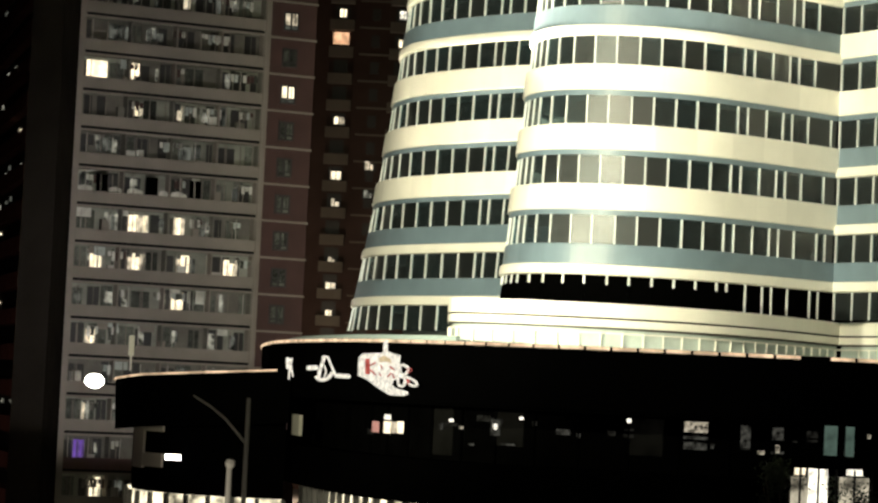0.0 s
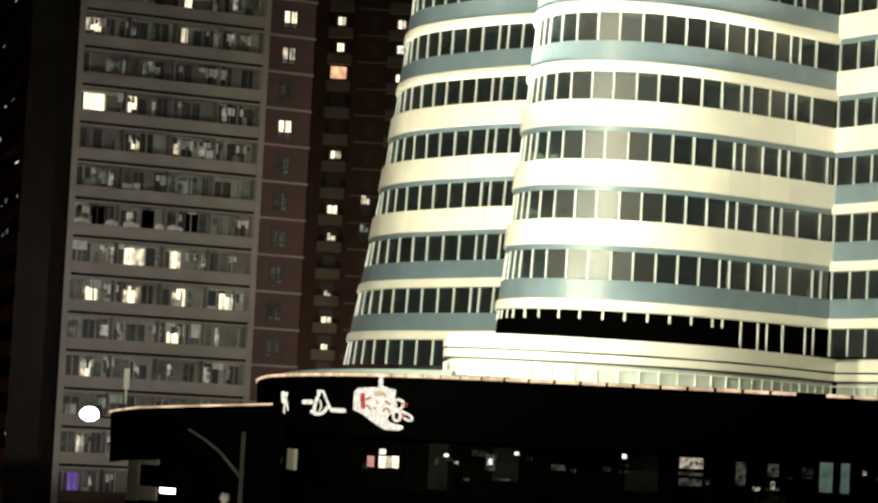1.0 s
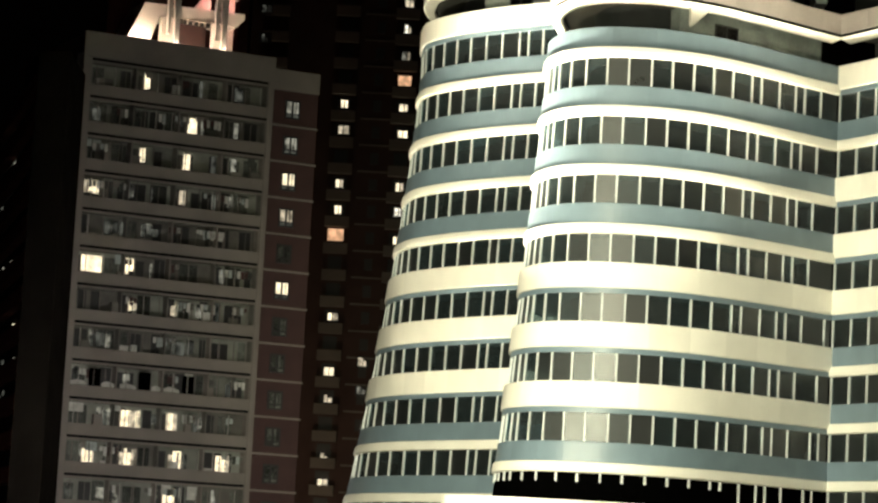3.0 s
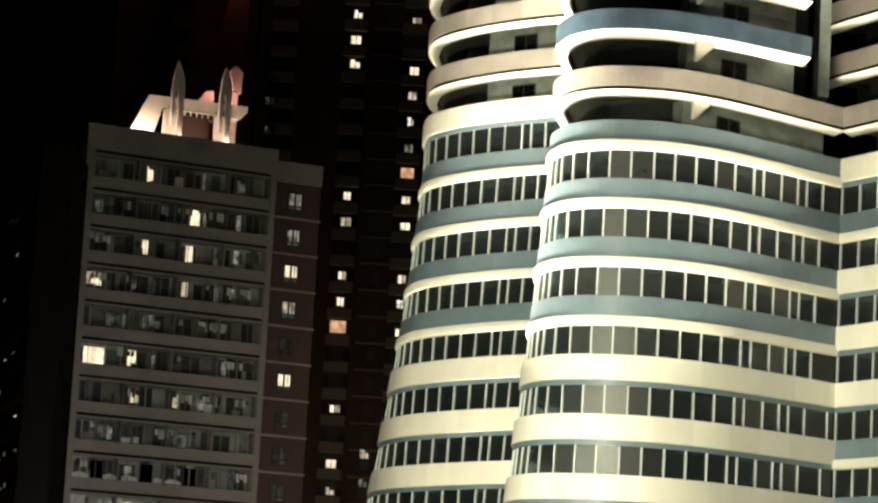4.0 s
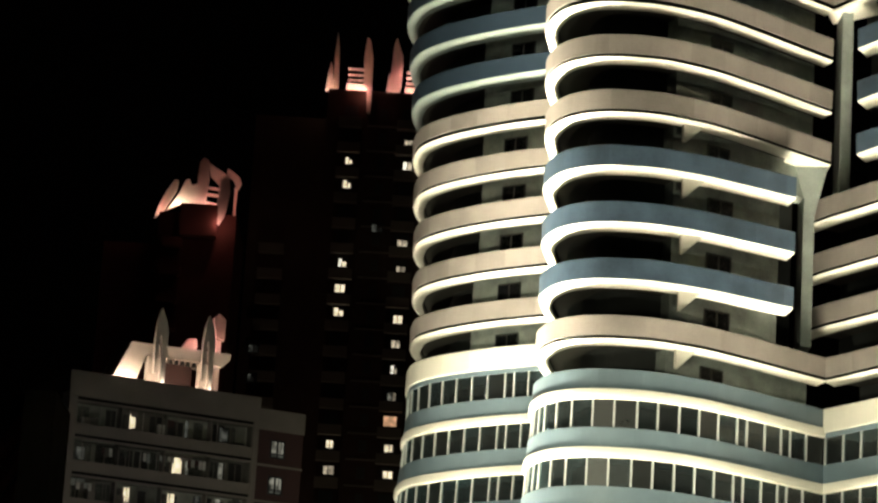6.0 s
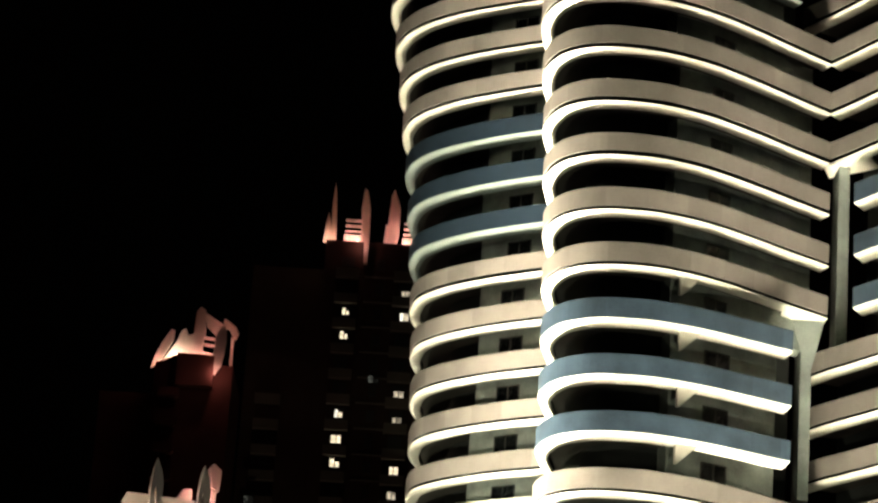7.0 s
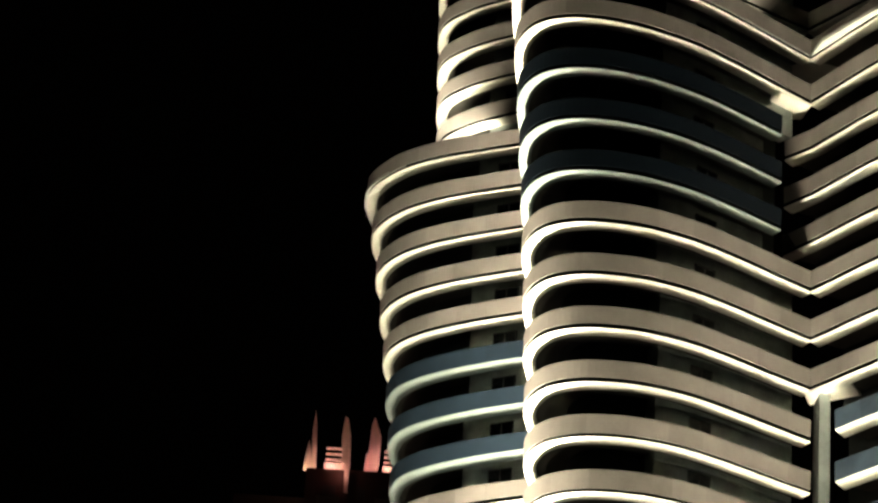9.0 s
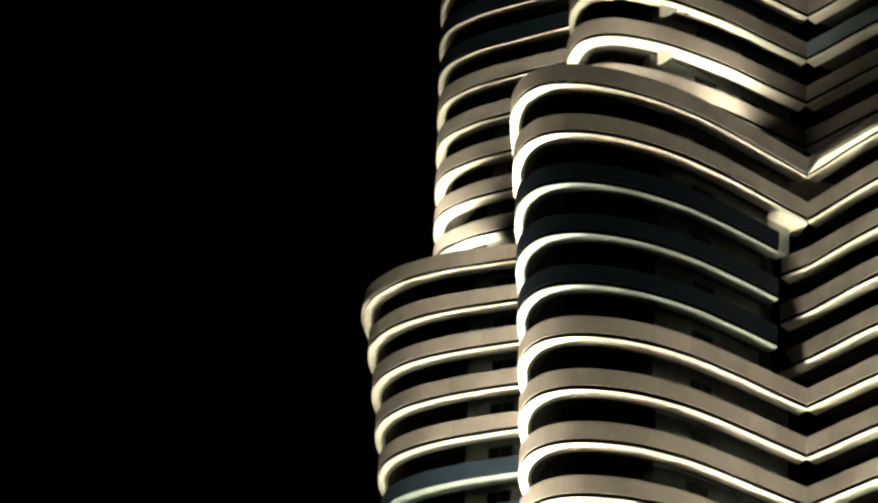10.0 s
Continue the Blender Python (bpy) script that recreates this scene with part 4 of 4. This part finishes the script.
def on_line(line, turn, off):
    """The point of a plan line, led out by off, that lies at that turn to the right of the eye, and the line's own angle."""
    w = outward(line)
    q = [p + n * off for p, n in zip(line, w)]
    i = min(range(len(q)), key=lambda k: abs(math.degrees(math.atan2(q[k].x, q[k].y)) - turn))
    return q[i], math.atan2(w[i].x, -w[i].y)


def wall_piece(name, line, off, t0, t1, r0, r1, material, parent, deep=0.06, label=""):
    """A flat piece on a wall, between two turns and two rises."""
    p, angle = on_line(line, (t0 + t1) / 2, off)
    d = p.length
    w = d * radians(t1 - t0) / max(math.cos(angle + math.atan2(p.x, p.y)), 0.35)
    z0, z1 = E_Z + d * math.tan(radians(r0)), E_Z + d * math.tan(radians(r1))
    ob = box(name, -w / 2, w / 2, -deep, 0, 0, z1 - z0, material, parent, label)
    ob.matrix_basis = Matrix.Translation((p.x, p.y, z0)) @ Matrix.Rotation(angle, 4, "Z")
    return ob


# upper windows of the podium: frames, and what is lit behind them
for i in range(6, len(rim) - 2, 3):
    p, w = rim[i], ways[i]
    if p.x < -5:
        continue
    bar = box("glazing_bar", -0.05, 0.05, -0.1, 0.1, ROOF_Z - 6.2, ROOF_Z - 3.36, BLACK_FASCIA, podium)
    bar.matrix_basis = Matrix.Translation((p.x - w.x * 2.05, p.y - w.y * 2.05, 0)) @ Matrix.Rotation(math.atan2(w.x, -w.y), 4, "Z")
    if random.random() < 0.3:
        j = i + 1
        q, w = rim[j], ways[j]
        dim = box("lit_room", -0.9, 0.9, -0.02, 0.02, ROOF_Z - 5.6 + random.uniform(-0.4, 0.5), ROOF_Z - 3.5, LIT["dusk"], podium)
        dim.matrix_basis = Matrix.Translation((q.x - w.x * 2.06, q.y - w.y * 2.06, 0)) @ Matrix.Rotation(math.atan2(w.x, -w.y), 4, "Z")
for t0, t1, r0, r1, kind in ((-1.0, -0.87, -0.95, -0.73, "red"), (-0.84, -0.72, -0.96, -0.72, "warm"), (-0.7, -0.6, -0.95, -0.72, "soft"), (-0.57, -0.45, -0.95, -0.71, "warm"), (-0.74, -0.62, -0.68, -0.58, "bright"),
                             (-0.83, -0.74, -1.52, -1.43, "bright"), (-2.89, -2.8, -1.48, -1.39, "bright"), (0.54, 0.62, -0.67, -0.6, "point"), (0.41, 0.46, -0.83, -0.7, "gloom"), (0.76, 0.84, -0.8, -0.74, "shelf"),
                             (1.3, 1.39, -0.78, -0.66, "point"), (1.27, 1.45, -0.9, -0.58, "gloom"), (1.88, 1.96, -0.56, -0.49, "point"), (1.56, 1.84, -1.09, -1.05, "gloom"), (0.94, 1.05, -1.13, -1.08, "gloom"),
                             (4.19, 4.28, -0.51, -0.42, "point"), (5.19, 5.66, -0.64, -0.42, "shelf"), (5.18, 5.67, -0.78, -0.72, "gloom"), (5.21, 5.68, -0.99, -0.84, "gloom"), (6.38, 6.58, -0.9, -0.45, "gloom"),
                             (6.79, 6.93, -1.02, -0.94, "shelf"), (7.26, 7.34, -0.97, -0.81, "shelf"), (6.95, 7.17, -0.71, -0.46, "gloom"), (9.04, 9.11, -0.59, -0.5, "shelf")):
    wall_piece("lit_display", rim, -2.0, t0, t1, r0, r1, LIT[kind], podium)
for q in range(26):       # faint shapes of the rooms behind the dark glass
    t, r = random.uniform(-1.4, 9.6), random.uniform(-1.0, -0.62)
    wall_piece("lit_display", rim, -2.02, t, t + random.uniform(0.04, 0.3), r, r + random.uniform(0.03, 0.14), LIT[random.choice(("shade", "shade", "shade", "gloom"))], podium)
green = glow("green_lit_pane", (0.3, 0.46, 0.37), 0.2, 0.4)
for t0, t1 in ((7.98, 8.24), (8.31, 8.36), (8.44, 8.61)):
    pane = wall_piece("tall_window", rim, -1.9, t0, t1, -0.97, -0.37, green, podium)
# pale broken panels near the rounded end
for t0, t1, r0, r1 in ((-2.89, -2.75, -0.66, -0.44), (-2.71, -2.43, -1.09, -0.67)):
    wall_piece("pale_panel", rim, -0.3, t0, t1, r0, r1, BEIGE_DARK, podium, 0.2)
# shop posts along the ground floor
for i in range(2, len(rim) - 1, 2):
    p, w = rim[i], ways[i]
    if p.x < -9:
        continue
    post = box("shop_post", -0.12, 0.12, -0.15, 0.15, 0.0, ROOF_Z - 8.5, FRAME_DARK, podium)
    post.matrix_basis = Matrix.Translation((p.x - w.x * 1.6, p.y - w.y * 1.6, 0)) @ Matrix.Rotation(math.atan2(w.x, -w.y), 4, "Z")
# pale kerb of the roof deck
n = next(i for i, p in enumerate(rim) if p.x > 0.6)
sweep("roof_kerb", rim[8:n], rect(-1.6, -1.3, ROOF_Z, ROOF_Z + 0.3), PALE_SOFFIT, podium, ways=ways[8:n])
# balustrade posts of the terrace ring
for line in (rp, rw):
    w = outward(line)
    for i in range(4, len(line), 2):
        p = line[i] + w[i] * 0.02
        post = box("balustrade_post", -0.04, 0.04, -0.05, 0.05, E_Z + 2.5, E_Z + 3.44, WHITE, ring)
        post.matrix_basis = Matrix.Translation((p.x, p.y, 0))
    sweep("handrail", line, rect(-0.02, 0.07, E_Z + 3.36, E_Z + 3.44), WHITE, ring)

# signs on the podium fascia
lettering = thing("neon_lettering", pose(0, 0, 0), "white neon lettering in loose strokes on the dark fascia", "sign")


def stroke(points, width, parent, material, turn, rise, name="stroke", off=0.28):
    """A bent bar on the fascia; points in metres from the place at that turn and rise."""
    p, angle = on_line(rim, turn, off)
    d = p.length
    wide = 1 / max(math.cos(angle + math.atan2(p.x, p.y)), 0.3)
    cu = bpy.data.curves.new(name, "CURVE")
    cu.dimensions, cu.bevel_depth, cu.bevel_resolution, cu.resolution_u = "3D", width / 2, 2, 6
    sp = cu.splines.new("POLY")
    fine = spline(points, 0.12) if len(points) > 2 else [Vector(q) for q in points]
    sp.points.add(len(fine) - 1)
    for k, q in zip(sp.points, fine):
        k.co = (q.x * wide, 0, q.y, 1)
    me_ob = new(name, cu)
    cu.materials.append(material)
    dg = bpy.context.evaluated_depsgraph_get()
    me = bpy.data.meshes.new_from_object(me_ob.evaluated_get(dg))
    bpy.data.objects.remove(me_ob)
    bpy.data.curves.remove(cu)
    me.materials.clear()
    me.materials.append(material)
    ob = link(name, me, parent)
    ob.matrix_basis = Matrix.Translation((p.x, p.y, E_Z + d * math.tan(radians(rise)))) @ Matrix.Rotation(angle, 4, "Z")
    return ob


def plate(points, parent, material, turn, rise, name, off=0.2, deep=0.08):
    """A flat lit shape on the fascia, outlined in metres."""
    p, angle = on_line(rim, turn, off)
    wide = 1 / max(math.cos(angle + math.atan2(p.x, p.y)), 0.3)
    ob = prism(name, [(x * wide, z) for x, z in points], -deep, 0, material, parent)
    ob.matrix_basis = Matrix.Translation((p.x, p.y, E_Z + p.length * math.tan(radians(rise)))) @ Matrix.Rotation(angle, 4, "Z")
    return ob


for pts, width in ((((-0.24, 0.65), (-0.14, 0.0), (-0.04, -0.6)), 0.2), (((0.02, 0.6), (0.18, 0.15), (0.42, -0.4)), 0.1), (((0.22, 0.62), (0.05, 0.0), (0.0, -0.6)), 0.12), (((-0.12, 0.2), (0.2, 0.1)), 0.1)):
    stroke(pts, width, lettering, SIGN_WHITE, -2.82, 0.25)
for pts, width in ((((-1.25, 0.06), (-0.8, 0.08)), 0.26), (((-0.62, -0.5), (-0.55, 0.0), (-0.35, 0.62)), 0.2), (((-0.45, 0.68), (-0.15, 0.68), (0.05, 0.3), (0.4, -0.38)), 0.13),
                   (((-0.75, -0.45), (-0.5, -0.58), (-0.1, -0.5), (0.15, -0.2)), 0.2), (((-0.3, 0.2), (-0.2, -0.15), (-0.3, -0.4)), 0.1), (((0.45, -0.33), (1.12, -0.33)), 0.24)):
    stroke(pts, width, lettering, SIGN_WHITE, -2.02, 0.28)
bowl = thing("neon_bowl_sign", pose(0, 0, 0), "cream lit bowl sign crossed by red strokes", "sign")
plate([(-1.72, 0.76), (-1.5, 0.98), (-0.95, 1.02), (-0.5, 1.05), (-0.3, 1.18), (0.05, 1.02), (0.45, 0.95), (0.42, 0.5), (0.55, 0.15), (0.5, -0.2), (0.15, -0.4), (0.06, -0.6),
       (0.25, -0.78), (0.9, -0.92), (0.92, -1.08), (0.7, -1.17), (0.05, -1.17), (-0.65, -0.8), (-1.25, -0.38), (-1.72, -0.2)], bowl, SIGN_WHITE, -0.66, 0.27, "bowl_face")
for pts, width in ((((-0.3, 1.1), (-0.3, 1.72)), 0.24), (((0.38, 0.3), (0.63, 0.45), (0.93, 0.3), (0.83, 0.0), (0.48, -0.05), (0.38, 0.3)), 0.15),
                   (((0.43, -0.2), (0.48, -0.6), (0.73, -0.65), (0.78, -0.25), (0.48, -0.15)), 0.15), (((0.83, -0.15), (1.28, -0.35), (1.43, -0.55), (1.23, -0.62), (0.83, -0.4)), 0.14)):
    stroke(pts, width, bowl, SIGN_WHITE, -0.66, 0.27)
for pts, width in ((((-1.62, 0.7), (-1.56, -0.1)), 0.26), (((-1.5, 0.35), (-1.2, 0.5)), 0.1), (((-1.4, 0.1), (-1.15, -0.12)), 0.1), (((-0.4, 0.35), (-0.15, 0.15)), 0.09), (((-0.5, -0.2), (-0.3, 0.0), (-0.15, -0.25)), 0.08),
                   (((-0.9, 0.4), (-0.8, 0.2)), 0.06), (((-0.95, -0.05), (-0.85, -0.15)), 0.07), (((0.5, 0.25), (0.73, 0.28), (0.73, 0.1), (0.53, 0.1)), 0.07), (((0.56, -0.3), (0.63, -0.5)), 0.16)):
    stroke(pts, width, bowl, SIGN_RED, -0.66, 0.27, off=0.42)
plate([(-0.6, 0.75), (-0.3, 0.9), (0.0, 0.75), (0.1, 0.5), (-0.2, 0.6), (-0.5, 0.55)], bowl, SIGN_TAN, -0.66, 0.27, "bowl_lid", 0.3, 0.05)

# annex wall: pale pieces and a small light
for t0, t1, r0, r1 in ((-5.86, -5.66, -1.88, -0.95), (-5.64, -5.2, -1.14, -0.86), (-5.64, -5.2, -1.86, -1.58)):
    wall_piece("pale_pilaster", an, -0.9, t0, t1, r0, r1, BEIGE, annex, 0.15)
wall_piece("light_fitting", an, -0.5, -5.16, -4.88, -1.7, -1.6, SPOTLIT, annex, 0.15)
for i in range(1, len(an), 2):
    p, w = an[i], aw[i]
    post = box("shop_post", -0.12, 0.12, -0.15, 0.15, 0.0, E_Z - 7.0, FRAME_DARK, annex)
    post.matrix_basis = Matrix.Translation((p.x - w.x * 0.9, p.y - w.y * 0.9, 0)) @ Matrix.Rotation(math.atan2(w.x, -w.y), 4, "Z")
for ob in [o for o in annex.children if o.name.startswith(("canopy", "light_strip", "roof_deck"))]:
    for v in ob.data.vertices:
        v.co.z += 0.075 * (v.co.x + 14) - 0.01 * max(0, -17 - v.co.x) * 8
mast = thing("roof_mast", Matrix.Translation((*bearing(-6.03, 0, 172).xy, E_Z + 0.2)), "slim pale mast with a small box on the annex roof", "mast")
box("pole", -0.05, 0.05, -0.05, 0.05, 0, 2.1, WHITE, mast)
box("box", -0.16, 0.16, -0.14, 0.14, 0.9, 2.15, WHITE, mast, bevel=0.02)


def tube(name, points, radius, material, parent):
    """A round bar through points in x, y and z."""
    bm = bmesh.new()
    rings = []
    for i, p in enumerate(points):
        p = Vector(p)
        d = (Vector(points[min(i + 1, len(points) - 1)]) - Vector(points[max(i - 1, 0)])).normalized()
        a = d.cross(Vector((0, 1, 0.01))).normalized()
        b = d.cross(a)
        r = radius[i] if isinstance(radius, (list, tuple)) else radius
        rings.append([bm.verts.new(p + (a * math.cos(k * math.pi / 4) + b * math.sin(k * math.pi / 4)) * r) for k in range(8)])
    for u, v in zip(rings, rings[1:]):
        for k in range(8):
            bm.faces.new((u[k], u[(k + 1) % 8], v[(k + 1) % 8], v[k]))
    bm.faces.new(rings[0][::-1])
    bm.faces.new(rings[-1])
    bmesh.ops.recalc_face_normals(bm, faces=bm.faces[:])
    return part(name, bm, material, parent)


# street lamps
c = bearing(-3.6, 0, 112)
unlit = thing("street_lamp", Matrix.Translation((c.x, c.y, 0)), "tall unlit grey street lamp with a curved arm", "street lamp", "street lamps")
tube("pole", [(0, 0, 0), (0, 0, 5), (0, 0, E_Z - 0.75)], [0.13, 0.11, 0.08], STEEL, unlit)
tube("arm", [(0, 0, E_Z - 2.6), (-0.35, 0, E_Z - 2.2), (-0.9, 0, E_Z - 1.6), (-1.5, 0, E_Z - 1.15), (-2.2, 0, E_Z - 0.75)], [0.06, 0.06, 0.055, 0.05, 0.04], STEEL, unlit)
c = bearing(-3.92, 0, 104)
short = thing("street_lamp", Matrix.Translation((c.x, c.y, 0)), "short pale lamp post with a small round head", "street lamp", "street lamps")
tube("pole", [(0, 0, 0), (0, 0, 4), (0, 0, E_Z - 3.3)], 0.11, WHITE, short)
tube("head", [(0, 0, E_Z - 3.3), (0.02, 0, E_Z - 3.15), (0.05, 0, E_Z - 3.0), (0.05, 0, E_Z - 2.95)], [0.14, 0.2, 0.16, 0.05], WHITE, short)
c = bearing(-6.74, -0.18, 172)
tube("bracket", [(c.x, c.y + 0.2, c.z), (c.x + 0.9, c.y + 0.4, c.z - 0.15), (c.x + 2.2, c.y + 0.6, c.z - 0.2)], 0.07, BLACK_FASCIA, annex)
bm = bmesh.new()
bmesh.ops.create_uvsphere(bm, u_segments=24, v_segments=12, radius=0.5)
bmesh.ops.scale(bm, vec=(1.15, 0.8, 0.85), verts=bm.verts[:])
head = part("lamp_head", bm, LAMP, annex, "glaring white floodlight on the canopy corner")
head.location = c

# lit entrance at the podium's far end
entrance = thing("entrance_kiosk", pose(0, 0, 0), "brightly lit glass entrance beside dark shrubs", "entrance")
for t0, t1, r0, r1, kind in ((7.75, 8.14, -2.41, -1.25, "bright"), (7.45, 7.67, -1.39, -1.25, "warm"), (7.37, 7.72, -2.43, -1.43, "warm2"), (8.68, 9.0, -1.35, -1.23, "bright"), (8.43, 9.02, -2.36, -1.39, "warm2")):
    wall_piece("lit_pane", rim, 0.1, t0, t1, r0, r1, LIT[kind], entrance)
for t in (7.32, 7.72, 8.17, 8.39, 8.7, 9.04):
    wall_piece("frame_post", rim, 0.2, t - 0.02, t + 0.02, -3.2, -1.25, FRAME_DARK, entrance, 0.1)


def shrub(x, y, height, spread, count, seed):
    """A street tree: trunk, limbs and an uneven crown of small leaves."""
    rnd = random.Random(seed)
    tree = thing("street_tree", Matrix.Translation((x, y, 0)), "small dark street tree before the lit entrance", "tree", "street trees")
    tube("trunk", [(0, 0, 0), (0.05, 0, height * 0.4), (0.0, 0.05, height * 0.65)], [0.12, 0.09, 0.05], BARK, tree)
    for k in range(5):
        a, r = rnd.uniform(0, 6.28), spread * rnd.uniform(0.4, 0.8)
        tube("limb", [(0, 0, height * rnd.uniform(0.4, 0.6)), (r * 0.5 * math.cos(a), r * 0.5 * math.sin(a), height * 0.7), (r * math.cos(a), r * math.sin(a), height * rnd.uniform(0.75, 0.95))], [0.04, 0.03, 0.015], BARK, tree)
    bm = bmesh.new()
    clumps = [(rnd.gauss(0, spread * 0.45), rnd.gauss(0, spread * 0.45), height * rnd.uniform(0.55, 1.0)) for _ in range(14)]
    for k in range(count):
        cx, cy, cz = rnd.choice(clumps)
        p = Vector((rnd.gauss(cx, 0.28), rnd.gauss(cy, 0.28), rnd.gauss(cz, 0.25)))
        u = Vector((rnd.uniform(-1, 1), rnd.uniform(-1, 1), rnd.uniform(-1, 1))).normalized() * rnd.uniform(0.07, 0.13)
        v = u.cross(Vector((rnd.uniform(-1, 1), rnd.uniform(-1, 1), rnd.uniform(-1, 1)))).normalized() * 0.05
        bm.faces.new([bm.verts.new(q) for q in (p - u, p + v, p + u, p - v)])
    part("crown", bm, LEAF, tree)
    return tree


for k, (t, height, spread) in enumerate(((7.25, 8.6, 1.5), (7.95, 5.9, 0.7), (8.32, 8.1, 1.0), (8.95, 8.0, 1.3))):
    q = bearing(t, 0, 138)
    shrub(q.x, q.y, height, spread, 1500, k + 5)

bm = bmesh.new()
add_box(bm, -2500, 2500, -400, 4500, -0.5, 0.0)
tagged(part("ground", bm, ASPHALT, None), "dark asphalt street and city ground", "ground", kind="structure")
